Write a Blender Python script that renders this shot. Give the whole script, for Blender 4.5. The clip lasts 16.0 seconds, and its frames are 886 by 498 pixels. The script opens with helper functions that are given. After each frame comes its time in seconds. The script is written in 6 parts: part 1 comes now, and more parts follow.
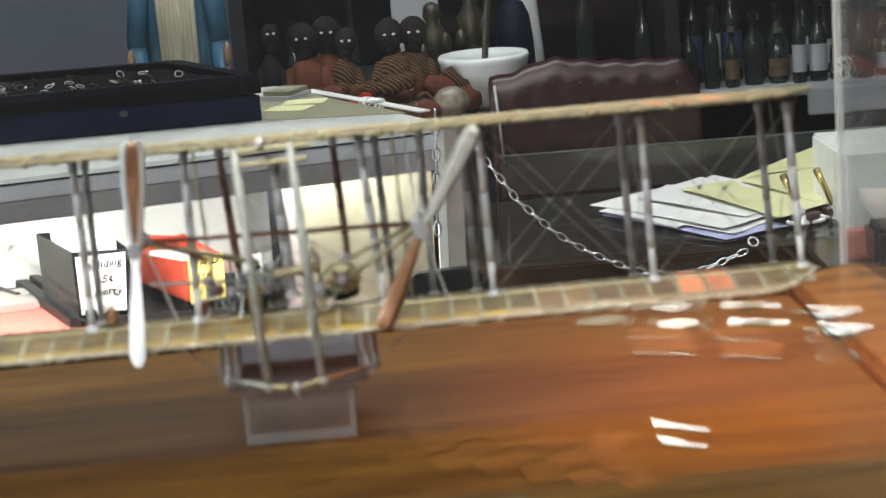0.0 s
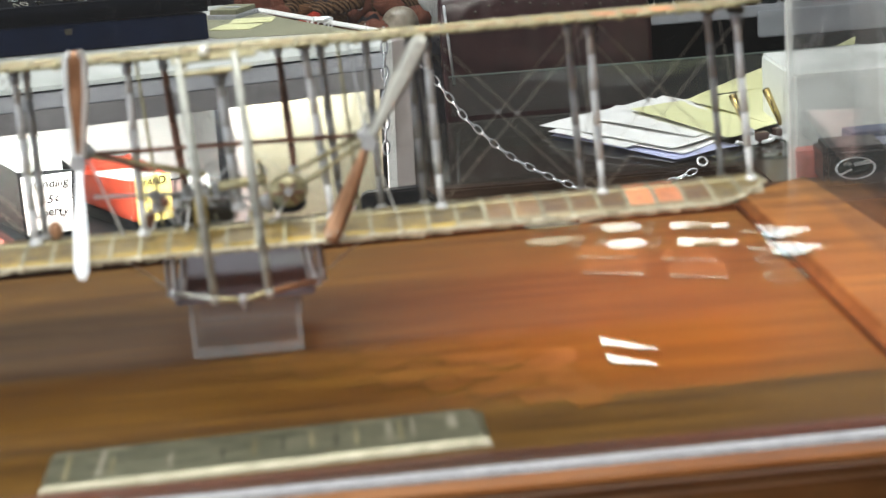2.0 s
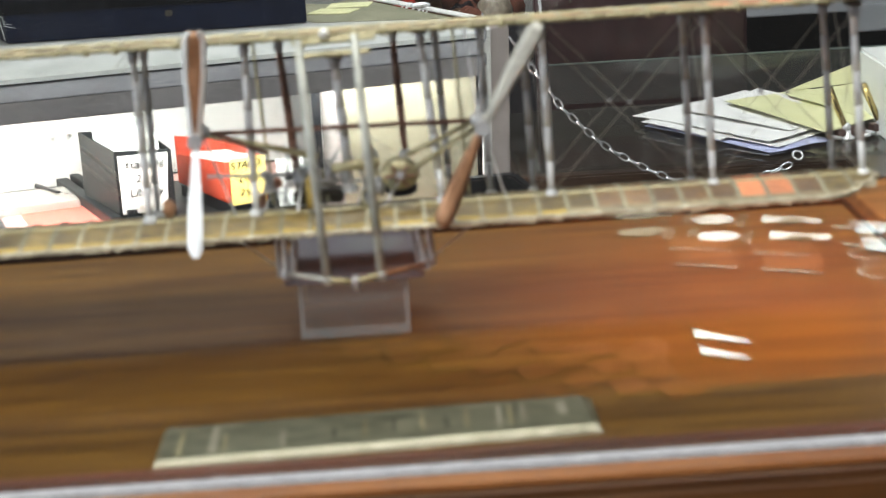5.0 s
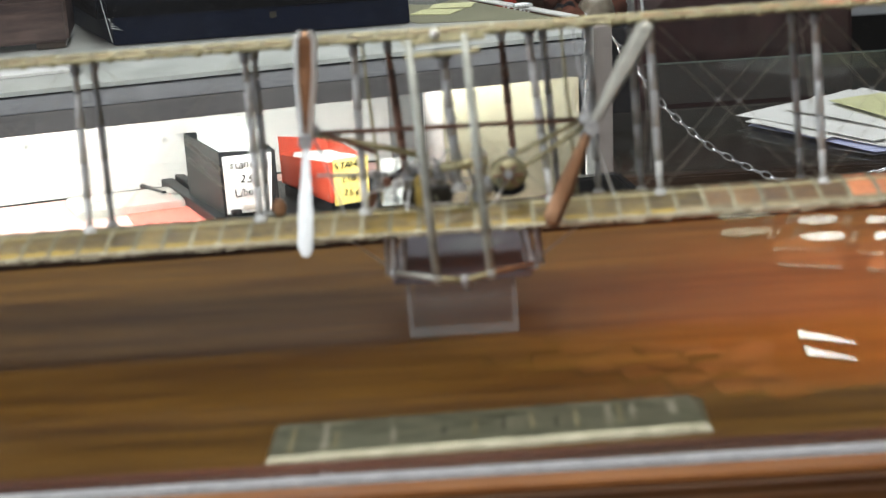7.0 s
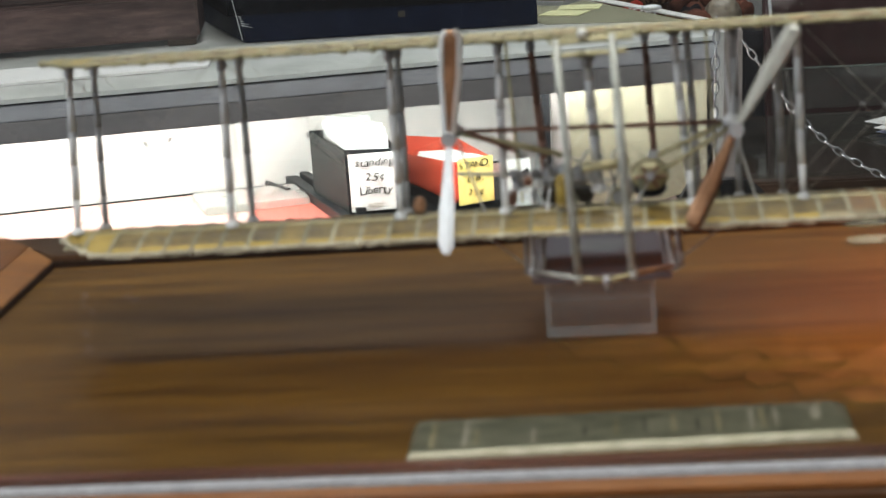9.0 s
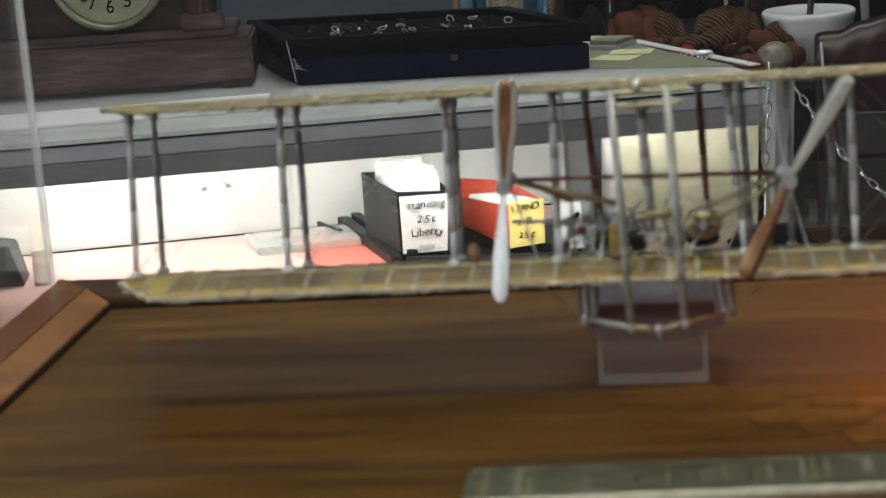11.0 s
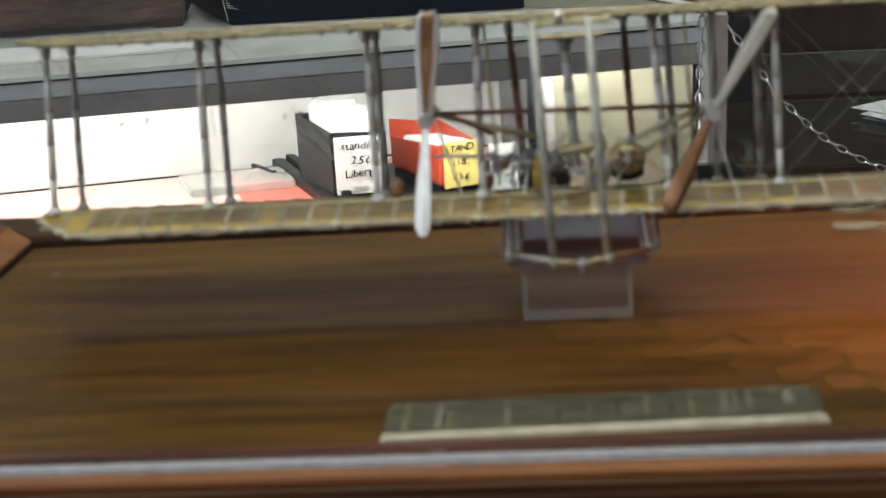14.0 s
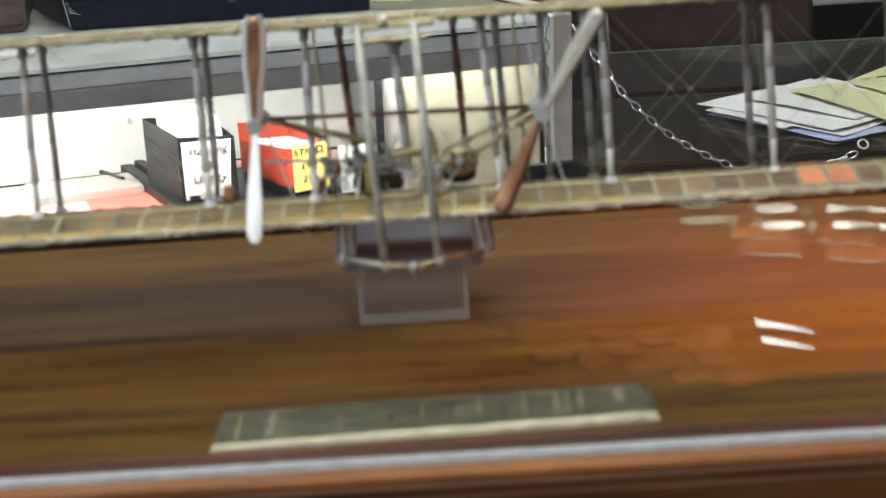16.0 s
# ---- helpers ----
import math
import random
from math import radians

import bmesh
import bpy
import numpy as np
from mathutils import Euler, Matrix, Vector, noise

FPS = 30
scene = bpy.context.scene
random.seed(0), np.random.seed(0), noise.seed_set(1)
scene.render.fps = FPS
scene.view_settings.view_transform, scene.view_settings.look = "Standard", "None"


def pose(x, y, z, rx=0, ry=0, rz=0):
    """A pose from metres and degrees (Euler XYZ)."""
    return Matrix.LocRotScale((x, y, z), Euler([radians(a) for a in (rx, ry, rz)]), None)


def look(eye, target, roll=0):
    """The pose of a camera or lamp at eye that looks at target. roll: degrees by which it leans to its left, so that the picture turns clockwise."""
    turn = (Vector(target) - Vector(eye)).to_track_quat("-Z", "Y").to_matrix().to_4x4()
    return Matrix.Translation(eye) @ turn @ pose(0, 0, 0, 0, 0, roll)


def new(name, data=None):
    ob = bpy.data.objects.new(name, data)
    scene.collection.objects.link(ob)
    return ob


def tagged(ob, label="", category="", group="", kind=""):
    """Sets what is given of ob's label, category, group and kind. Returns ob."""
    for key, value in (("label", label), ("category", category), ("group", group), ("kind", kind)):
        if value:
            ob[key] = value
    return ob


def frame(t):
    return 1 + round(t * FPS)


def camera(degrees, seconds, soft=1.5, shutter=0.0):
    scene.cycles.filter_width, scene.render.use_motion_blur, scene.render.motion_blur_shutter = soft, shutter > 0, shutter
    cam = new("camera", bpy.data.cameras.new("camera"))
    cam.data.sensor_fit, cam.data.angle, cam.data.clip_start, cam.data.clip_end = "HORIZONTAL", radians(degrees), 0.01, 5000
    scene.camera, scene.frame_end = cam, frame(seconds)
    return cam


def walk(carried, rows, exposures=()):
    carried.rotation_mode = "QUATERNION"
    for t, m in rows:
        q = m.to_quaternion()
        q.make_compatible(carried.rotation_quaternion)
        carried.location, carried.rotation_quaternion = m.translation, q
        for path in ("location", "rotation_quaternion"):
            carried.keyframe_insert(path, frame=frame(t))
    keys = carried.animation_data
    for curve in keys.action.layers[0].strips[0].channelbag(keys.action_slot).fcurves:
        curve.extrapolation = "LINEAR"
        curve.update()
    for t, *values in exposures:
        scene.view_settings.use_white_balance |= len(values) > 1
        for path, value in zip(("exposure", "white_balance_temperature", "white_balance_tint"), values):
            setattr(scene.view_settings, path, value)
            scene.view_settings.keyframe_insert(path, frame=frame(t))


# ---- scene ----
cam = camera(26.7, 16.0, soft=1.2)
cam.data.dof.use_dof, cam.data.dof.focus_distance, cam.data.dof.aperture_fstop = True, 2.1, 16.0
PATH = [
    (0, (0.059, -0.922, 0.307), (0.121, 1.027, -0.138), -4.6),
    (0.5, (0.062, -0.922, 0.307), (0.165, 1.024, -0.144), -4.2),
    (1, (0.062, -0.921, 0.301), (0.169, 1.016, -0.184), -4.5),
    (1.5, (0.061, -0.918, 0.299), (0.169, 1.011, -0.219), -4.5),
    (2, (0.06, -0.918, 0.298), (0.168, 1.009, -0.226), -4.3),
    (2.5, (0.059, -0.918, 0.298), (0.167, 1.007, -0.232), -4.2),
    (3, (0.057, -0.919, 0.298), (0.161, 1.005, -0.236), -4.1),
    (3.5, (0.056, -0.918, 0.298), (0.145, 1.007, -0.238), -4.2),
    (4, (0.052, -0.92, 0.298), (0.124, 1.006, -0.236), -4.0),
    (4.5, (0.047, -0.921, 0.299), (0.096, 1.007, -0.234), -3.7),
    (6.8, (0.032, -0.921, 0.297), (-0.029, 1.01, -0.224), -4.2),
    (7, (0.036, -0.924, 0.299), (-0.039, 1.005, -0.224), -4.3),
    (7.5, (0.034, -0.923, 0.299), (-0.054, 1.006, -0.223), -4.3),
    (8, (0.028, -0.924, 0.299), (-0.095, 1.004, -0.219), -4.0),
    (8.5, (0.024, -0.925, 0.299), (-0.133, 1.001, -0.217), -4.0),
    (9, (0.02, -0.926, 0.299), (-0.17, 0.998, -0.214), -4.1),
    (9.5, (0.016, -0.928, 0.3), (-0.215, 0.992, -0.207), -4.2),
    (12, (0.019, -0.935, 0.308), (-0.221, 0.999, -0.142), -3.9),
    (12.5, (0.019, -0.934, 0.307), (-0.22, 1.001, -0.141), -4.0),
    (13, (0.018, -0.927, 0.297), (-0.214, 0.993, -0.209), -3.9),
    (13.5, (0.02, -0.927, 0.297), (-0.204, 0.99, -0.228), -3.9),
    (14, (0.028, -0.925, 0.297), (-0.155, 0.995, -0.232), -3.7),
    (14.5, (0.035, -0.923, 0.296), (-0.087, 1.001, -0.236), -3.7),
    (15, (0.038, -0.923, 0.297), (-0.05, 1.002, -0.238), -3.8),
    (15.5, (0.04, -0.923, 0.297), (-0.032, 1.002, -0.238), -3.7),
    (16, (0.045, -0.92, 0.297), (0.003, 1.006, -0.241), -3.8),
]
EXPOSURES = [(0, 0.36), (0.5, 0.54), (1.0, 0.72), (1.5, 0.7), (2.5, 0.6), (3.5, 0.55), (4.5, 0.52), (7, 0.16), (8.5, -0.03), (9.7, -0.18), (11.8, -0.62), (12.6, -0.58), (13.0, -0.46), (14.0, -0.39), (15, -0.03), (16, 0.1)]
walk(cam, [(t, look(e, g, r)) for t, e, g, r in PATH], EXPOSURES)


# ---- light and exposure ----
world = bpy.data.worlds.new("shop_air")
world.use_nodes = True
world.node_tree.nodes["Background"].inputs[0].default_value = (0.75, 0.85, 1.0, 1)
world.node_tree.nodes["Background"].inputs[1].default_value = 0.3
scene.world = world


def area_lamp(name, eye, target, sx, sy, watts, colour, spread=180):
    data = bpy.data.lights.new(name, "AREA")
    data.shape, data.size, data.size_y, data.energy, data.color = "RECTANGLE", sx, sy, watts, colour
    data.spread = radians(spread)
    ob = new(name, data)
    ob.matrix_world = look(eye, target)
    return ob


area_lamp("overhead_light", (0.02, -0.48, 1.46), (0.02, -0.48, 0), 0.7, 0.18, 14, (1.0, 0.96, 0.88))
# Added front fill for struts and wing fronts; no such source is known.
area_lamp("overhead_light", (0.1, -1.75, 1.46), (0.1, -1.75, 0), 1.2, 0.3, 18, (1.0, 0.97, 0.92))
# Added, unseen: brightens the counters behind the case.
area_lamp("overhead_light", (0.0, 1.2, 1.46), (0.0, 1.2, 0), 1.9, 0.9, 19, (0.92, 0.96, 1.0))
# Added side source, set mainly to whiten the silver propeller blade.
area_lamp("side_glare_light", (-2.3, -1.1, 0.3), (0, -1.1, 0.3), 1.4, 1.8, 38, (0.9, 0.95, 1.0))
area_lamp("showcase_tube_light", (-0.38, 0.96, -0.012), (-0.36, 1.04, -0.17), 0.98, 0.03, 4.6, (1.0, 0.99, 0.95))
# Unseen lamp, added so the mirrored cards and felt come out bright.
area_lamp("coin_counter_fill_light", (0.37, -1.14, -0.03), (0.37, -1.16, -0.22), 0.32, 0.44, 46, (1.0, 0.97, 0.9), 150)


# ---- materials ----
def material(name):
    m = bpy.data.materials.new(name)
    m.use_nodes = True
    t = m.node_tree
    return m, t.nodes, t.links, t.nodes["Principled BSDF"]


def ramp(nodes, links, source, colours):
    r = nodes.new("ShaderNodeValToRGB")
    while len(r.color_ramp.elements) < len(colours):
        r.color_ramp.elements.new(0.5)
    for e, (p, c) in zip(r.color_ramp.elements, colours):
        e.position, e.color = p, (*c, 1)
    links.new(source, r.inputs[0])
    return r.outputs[0]


def noise_tex(nodes, links, scale, stretch=(1, 1, 1), detail=5, rough=0.6):
    co = nodes.new("ShaderNodeTexCoord")
    mp = nodes.new("ShaderNodeMapping")
    mp.inputs["Scale"].default_value = stretch
    links.new(co.outputs["Object"], mp.inputs[0])
    n = nodes.new("ShaderNodeTexNoise")
    n.inputs["Scale"].default_value, n.inputs["Detail"].default_value, n.inputs["Roughness"].default_value = scale, detail, rough
    links.new(mp.outputs[0], n.inputs["Vector"])
    return n.outputs["Fac"]


def surface(name, a, b, rough=0.5, metal=0.0, scale=60, stretch=(1, 1, 1), bump=0.15, coat=0.0, spec=0.5, fine=400, random=0.0):
    """Two tones mixed by noise, with fine grain, roughness variation and bump."""
    m, nodes, links, bsdf = material(name)
    f = noise_tex(nodes, links, scale, stretch)
    col = ramp(nodes, links, f, [(0.32, a), (0.68, b)])
    g = noise_tex(nodes, links, fine, stretch, 3)
    mix = nodes.new("ShaderNodeMix")
    mix.data_type, mix.blend_type = "RGBA", "MULTIPLY"
    mix.inputs[0].default_value = 0.5
    links.new(col, mix.inputs[6])
    links.new(ramp(nodes, links, g, [(0.25, (0.55, 0.55, 0.55)), (0.75, (1.25, 1.25, 1.25))]), mix.inputs[7])
    out = mix.outputs[2]
    if random:
        info = nodes.new("ShaderNodeObjectInfo")
        hsv = nodes.new("ShaderNodeHueSaturation")
        mr = nodes.new("ShaderNodeMapRange")
        mr.inputs[3].default_value, mr.inputs[4].default_value = 1 - random, 1 + random
        links.new(info.outputs["Random"], mr.inputs[0])
        links.new(mr.outputs[0], hsv.inputs["Value"])
        links.new(out, hsv.inputs["Color"])
        out = hsv.outputs[0]
    links.new(out, bsdf.inputs["Base Color"])
    rr = nodes.new("ShaderNodeMapRange")
    rr.inputs[3].default_value, rr.inputs[4].default_value = max(rough - 0.1, 0.02), min(rough + 0.12, 1)
    links.new(f, rr.inputs[0])
    links.new(rr.outputs[0], bsdf.inputs["Roughness"])
    bsdf.inputs["Metallic"].default_value = metal
    bsdf.inputs["Specular IOR Level"].default_value = spec
    bsdf.inputs["Coat Weight"].default_value = coat
    bsdf.inputs["Coat Roughness"].default_value = 0.12
    if bump:
        bp = nodes.new("ShaderNodeBump")
        bp.inputs["Strength"].default_value, bp.inputs["Distance"].default_value = bump, 0.001
        links.new(g, bp.inputs["Height"])
        links.new(bp.outputs[0], bsdf.inputs["Normal"])
    return m


def wood(name, dark, mid, light, rough=0.35, coat=0.3, along=(2.2, 26, 26), scale=1.0, gloss=0.5):
    """Figured veneer: long streaks with darker veins and fine pores."""
    m, nodes, links, bsdf = material(name)
    f = noise_tex(nodes, links, 2.6 * scale, along, 8, 0.62)
    v = noise_tex(nodes, links, 9 * scale, (along[0] * 0.8, along[1] * 1.2, along[2]), 4, 0.7)
    g = noise_tex(nodes, links, 60 * scale, (along[0] * 0.5, along[1], along[2]), 3, 0.6)
    col = ramp(nodes, links, f, [(0.28, dark), (0.47, mid), (0.62, light), (0.8, mid)])
    mix = nodes.new("ShaderNodeMix")
    mix.data_type, mix.blend_type, mix.inputs[0].default_value = "RGBA", "MULTIPLY", 0.6
    links.new(col, mix.inputs[6])
    links.new(ramp(nodes, links, v, [(0.35, (0.55, 0.48, 0.42)), (0.6, (1.15, 1.1, 1.05))]), mix.inputs[7])
    mix2 = nodes.new("ShaderNodeMix")
    mix2.data_type, mix2.blend_type, mix2.inputs[0].default_value = "RGBA", "MULTIPLY", 0.45
    links.new(mix.outputs[2], mix2.inputs[6])
    links.new(ramp(nodes, links, g, [(0.3, (0.5, 0.45, 0.4)), (0.6, (1.1, 1.1, 1.1))]), mix2.inputs[7])
    links.new(mix2.outputs[2], bsdf.inputs["Base Color"])
    rr = nodes.new("ShaderNodeMapRange")
    rr.inputs[3].default_value, rr.inputs[4].default_value = rough - 0.08, rough + 0.14
    links.new(v, rr.inputs[0])
    links.new(rr.outputs[0], bsdf.inputs["Roughness"])
    bsdf.inputs["Coat Weight"].default_value, bsdf.inputs["Coat Roughness"].default_value = coat, 0.15
    bsdf.inputs["Specular IOR Level"].default_value = gloss
    bp = nodes.new("ShaderNodeBump")
    bp.inputs["Strength"].default_value, bp.inputs["Distance"].default_value = 0.12, 0.0006
    links.new(g, bp.inputs["Height"])
    links.new(bp.outputs[0], bsdf.inputs["Normal"])
    return m


def clear_sheet(name, ior=1.49, tint=(0.96, 0.97, 0.97), rough=0.0, haze=0.0):
    """A clear acrylic or glass sheet: what is behind shows through, what is in front is mirrored."""
    m, nodes, links, bsdf = material(name)
    nodes.remove(bsdf)
    out = nodes["Material Output"]
    tr, gl, lw, mx = (nodes.new("ShaderNodeBsdfTransparent"), nodes.new("ShaderNodeBsdfGlossy"), nodes.new("ShaderNodeLayerWeight"), nodes.new("ShaderNodeMixShader"))
    tr.inputs[0].default_value = (*tint, 1)
    gl.inputs["Roughness"].default_value = rough
    lw.inputs[0].default_value = 0.5
    pw, ma = nodes.new("ShaderNodeMath"), nodes.new("ShaderNodeMath")
    f0 = ((ior - 1) / (ior + 1)) ** 2
    pw.operation, pw.inputs[1].default_value = "POWER", 5
    ma.operation, ma.inputs[1].default_value, ma.inputs[2].default_value = "MULTIPLY_ADD", 1 - f0, f0
    links.new(lw.outputs["Facing"], pw.inputs[0])
    links.new(pw.outputs[0], ma.inputs[0])
    links.new(ma.outputs[0], mx.inputs[0])
    links.new(tr.outputs[0], mx.inputs[1])
    links.new(gl.outputs[0], mx.inputs[2])
    last = mx.outputs[0]
    if haze:
        df, m2 = nodes.new("ShaderNodeBsdfDiffuse"), nodes.new("ShaderNodeMixShader")
        df.inputs[0].default_value = (0.84, 0.85, 0.82, 1)
        n = noise_tex(nodes, links, 12, (1, 1, 1), 6)
        mr = nodes.new("ShaderNodeMapRange")
        mr.inputs[3].default_value, mr.inputs[4].default_value = haze * 0.4, haze * 1.6
        links.new(n, mr.inputs[0])
        links.new(mr.outputs[0], m2.inputs[0])
        links.new(last, m2.inputs[1])
        links.new(df.outputs[0], m2.inputs[2])
        last = m2.outputs[0]
    links.new(last, out.inputs[0])
    return m


def glowing(name, colour, strength):
    m, nodes, links, bsdf = material(name)
    bsdf.inputs["Base Color"].default_value = (*colour, 1)
    bsdf.inputs["Emission Color"].default_value = (*colour, 1)
    bsdf.inputs["Emission Strength"].default_value = strength
    return m


WALNUT = wood("walnut_veneer", (0.047, 0.0205, 0.0032), (0.103, 0.051, 0.0066), (0.151, 0.078, 0.0105), 0.45, 0.05, gloss=0.22)
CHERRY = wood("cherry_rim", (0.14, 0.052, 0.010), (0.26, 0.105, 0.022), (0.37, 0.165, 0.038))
CHERRY_DARK = wood("cherry_dark", (0.085, 0.030, 0.008), (0.16, 0.060, 0.015), (0.23, 0.098, 0.027))
REDWOOD = wood("dark_red_moulding", (0.03, 0.008, 0.004), (0.075, 0.02, 0.01), (0.12, 0.035, 0.018))
PLINTH_WOOD = wood("plinth_wood", (0.020, 0.008, 0.0025), (0.048, 0.020, 0.006), (0.078, 0.036, 0.011))
# Lifted towards purple: the hazy light on the clock base is in this colour.
MAHOGANY = wood("mahogany", (0.036, 0.023, 0.022), (0.085, 0.052, 0.048), (0.135, 0.086, 0.080), 0.35, 0.4)
RIM_SHADE = wood("rim_shade_wood", (0.005, 0.0025, 0.0015), (0.012, 0.006, 0.003), (0.020, 0.010, 0.005), 0.5, 0.0, gloss=0.2)
EBONY = wood("dark_desk_wood", (0.012, 0.008, 0.006), (0.03, 0.018, 0.012), (0.05, 0.03, 0.02), 0.3, 0.5)
FABRIC_TOP = surface("weathered_fabric", (0.10, 0.06, 0.022), (0.24, 0.16, 0.075), 0.5, 0, 130, random=0.45, bump=0.4)
FABRIC = surface("varnished_fabric", (0.085, 0.056, 0.014), (0.25, 0.175, 0.045), 0.42, 0, 120, random=0.3, bump=0.4)
FABRIC_YELLOW = surface("yellowed_fabric", (0.30, 0.20, 0.03), (0.50, 0.36, 0.07), 0.42, 0, 120, random=0.3, bump=0.4)
WING_EDGE = surface("cream_wing_edge", (0.40, 0.36, 0.25), (0.62, 0.58, 0.45), 0.5, 0, 220, random=0.3)
# Orange for the few wing cells inside the given x range.
PANEL_ORANGE = surface("orange_panel", (0.42, 0.14, 0.05), (0.72, 0.25, 0.10), 0.45, 0, 150, random=0.4, bump=0.4)
FABRIC_RUST = surface("rust_fabric", (0.16, 0.085, 0.03), (0.29, 0.165, 0.06), 0.45, 0, 110, random=0.45, bump=0.4)
HEM = surface("pale_hem", (0.22, 0.17, 0.085), (0.40, 0.33, 0.19), 0.45, 0, 130, random=0.4, bump=0.4)
RIB = surface("pale_rib_tape", (0.19, 0.175, 0.11), (0.36, 0.34, 0.23), 0.5, 0, 200, random=0.3)
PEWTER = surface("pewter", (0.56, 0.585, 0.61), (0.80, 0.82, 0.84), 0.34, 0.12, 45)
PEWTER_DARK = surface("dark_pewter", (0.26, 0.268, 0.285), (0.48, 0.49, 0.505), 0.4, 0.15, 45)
OXBLOOD = surface("oxblood_paint", (0.12, 0.05, 0.03), (0.21, 0.095, 0.06), 0.4, 0.1, 120)
OLIVE = surface("olive_brass", (0.28, 0.25, 0.13), (0.46, 0.42, 0.26), 0.42, 0.5, 130)
SILVER = surface("bright_silver", (0.88, 0.88, 0.87), (0.95, 0.95, 0.94), 0.45, 0.85, 120, bump=0)
SILVER_DULL = surface("dull_silver", (0.42, 0.42, 0.38), (0.58, 0.58, 0.53), 0.4, 0.35, 120)
COPPER = surface("copper", (0.24, 0.115, 0.055), (0.60, 0.33, 0.19), 0.36, 0.3, 75)
TAIL_GREY = surface("khaki_pewter", (0.32, 0.335, 0.305), (0.54, 0.56, 0.52), 0.36, 0.2, 150)
WIRE = surface("dull_wire", (0.30, 0.28, 0.24), (0.44, 0.42, 0.37), 0.4, 0.2, 150)
CHAIN_STEEL = surface("chain_steel", (0.72, 0.74, 0.78), (0.92, 0.93, 0.95), 0.2, 0.7, 90, bump=0.02)
BRASS_OLD = surface("tarnished_brass", (0.15, 0.155, 0.10), (0.36, 0.355, 0.25), 0.36, 0.7, 60, (1, 3, 1), fine=260)
BRASS_BRIGHT = surface("bright_brass_edge", (0.30, 0.28, 0.20), (0.42, 0.4, 0.31), 0.4, 0.5, 90)
BRASS = surface("polished_brass", (0.55, 0.42, 0.16), (0.7, 0.56, 0.25), 0.22, 0.9, 60)
CHROME = surface("chrome", (0.78, 0.79, 0.81), (0.9, 0.91, 0.93), 0.2, 0.45, 90, bump=0.02)
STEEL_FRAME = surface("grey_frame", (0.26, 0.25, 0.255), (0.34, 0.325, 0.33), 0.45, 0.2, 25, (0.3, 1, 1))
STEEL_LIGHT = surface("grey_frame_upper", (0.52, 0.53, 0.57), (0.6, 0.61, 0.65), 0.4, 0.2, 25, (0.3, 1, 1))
WHITE_TRIM = surface("white_trim", (0.7, 0.7, 0.67), (0.8, 0.8, 0.77), 0.5, 0, 30)
WHITE_BOARD = surface("white_board", (0.78, 0.78, 0.76), (0.84, 0.84, 0.82), 0.7, 0, 14)
CREAM = surface("cream_panel", (0.20, 0.172, 0.118), (0.26, 0.226, 0.16), 0.65, 0, 20)
POST_PAINT = surface("pink_grey_paint", (0.36, 0.31, 0.30), (0.44, 0.39, 0.375), 0.5, 0, 40)
COUNTER_FELT = surface("dark_red_felt", (0.024, 0.0056, 0.0013), (0.036, 0.0088, 0.0020), 0.9, 0, 6, bump=0.2, spec=0.0)
ENVELOPE = surface("tan_envelope", (0.034, 0.0088, 0.0025), (0.054, 0.0165, 0.0055), 0.9, 0, 30, spec=0.0)
PINK_FELT = surface("pale_pink_felt", (0.72, 0.44, 0.40), (0.80, 0.55, 0.50), 0.9, 0, 14, bump=0.3, spec=0.1)
RED_FELT = surface("red_felt", (0.62, 0.16, 0.125), (0.76, 0.25, 0.20), 0.9, 0, 120, bump=0.4, spec=0.1)
PAPER = surface("white_paper", (0.76, 0.76, 0.75), (0.84, 0.84, 0.82), 0.7, 0, 25)
PAPER_YELLOW = surface("pale_yellow_paper", (0.66, 0.66, 0.36), (0.76, 0.75, 0.45), 0.7, 0, 25)
MOUNT_WHITE = surface("grey_white_card", (0.150, 0.146, 0.132), (0.19, 0.185, 0.17), 0.7, 0, 25)
MOUNT_BLUE = surface("bluish_card", (0.105, 0.128, 0.132), (0.145, 0.17, 0.175), 0.7, 0, 25)
MOUNT_DULL = surface("dull_card", (0.042, 0.037, 0.024), (0.068, 0.060, 0.040), 0.7, 0, 25)
PAPER_AGED = surface("aged_paper", (0.18, 0.18, 0.115), (0.28, 0.27, 0.18), 0.7, 0, 25)
PAPER_LILAC = surface("lilac_paper", (0.42, 0.45, 0.68), (0.52, 0.55, 0.76), 0.6, 0, 25)
STICKY = surface("yellow_note", (0.85, 0.68, 0.18), (0.92, 0.77, 0.27), 0.65, 0, 30)
INK = surface("black_ink", (0.004, 0.004, 0.005), (0.01, 0.01, 0.012), 0.8, spec=0.1)
BLACK_BOX = surface("black_card_box", (0.008, 0.009, 0.011), (0.020, 0.022, 0.025), 0.45, 0, 40, spec=0.35)
# Slightly lighter than BLACK_BOX; used on one side of the coin box.
GREY_SIDE = surface("lighter_black_card", (0.012, 0.015, 0.015), (0.024, 0.029, 0.029), 0.55, 0, 40, spec=0.3)
RED_CARD = surface("red_card", (0.55, 0.06, 0.03), (0.68, 0.1, 0.05), 0.5, 0, 40)
NAVY = surface("navy_lacquer", (0.0012, 0.0035, 0.014), (0.0028, 0.007, 0.024), 0.5, 0, 18, spec=0.08)
BLACK_LACQUER = surface("black_lacquer", (0.0015, 0.0018, 0.004), (0.004, 0.005, 0.009), 0.5, 0, 20, spec=0.08)
DEEP_VELVET = surface("deep_black_velvet", (0.003, 0.002, 0.002), (0.006, 0.004, 0.003), 0.95, 0, 90, spec=0.0)
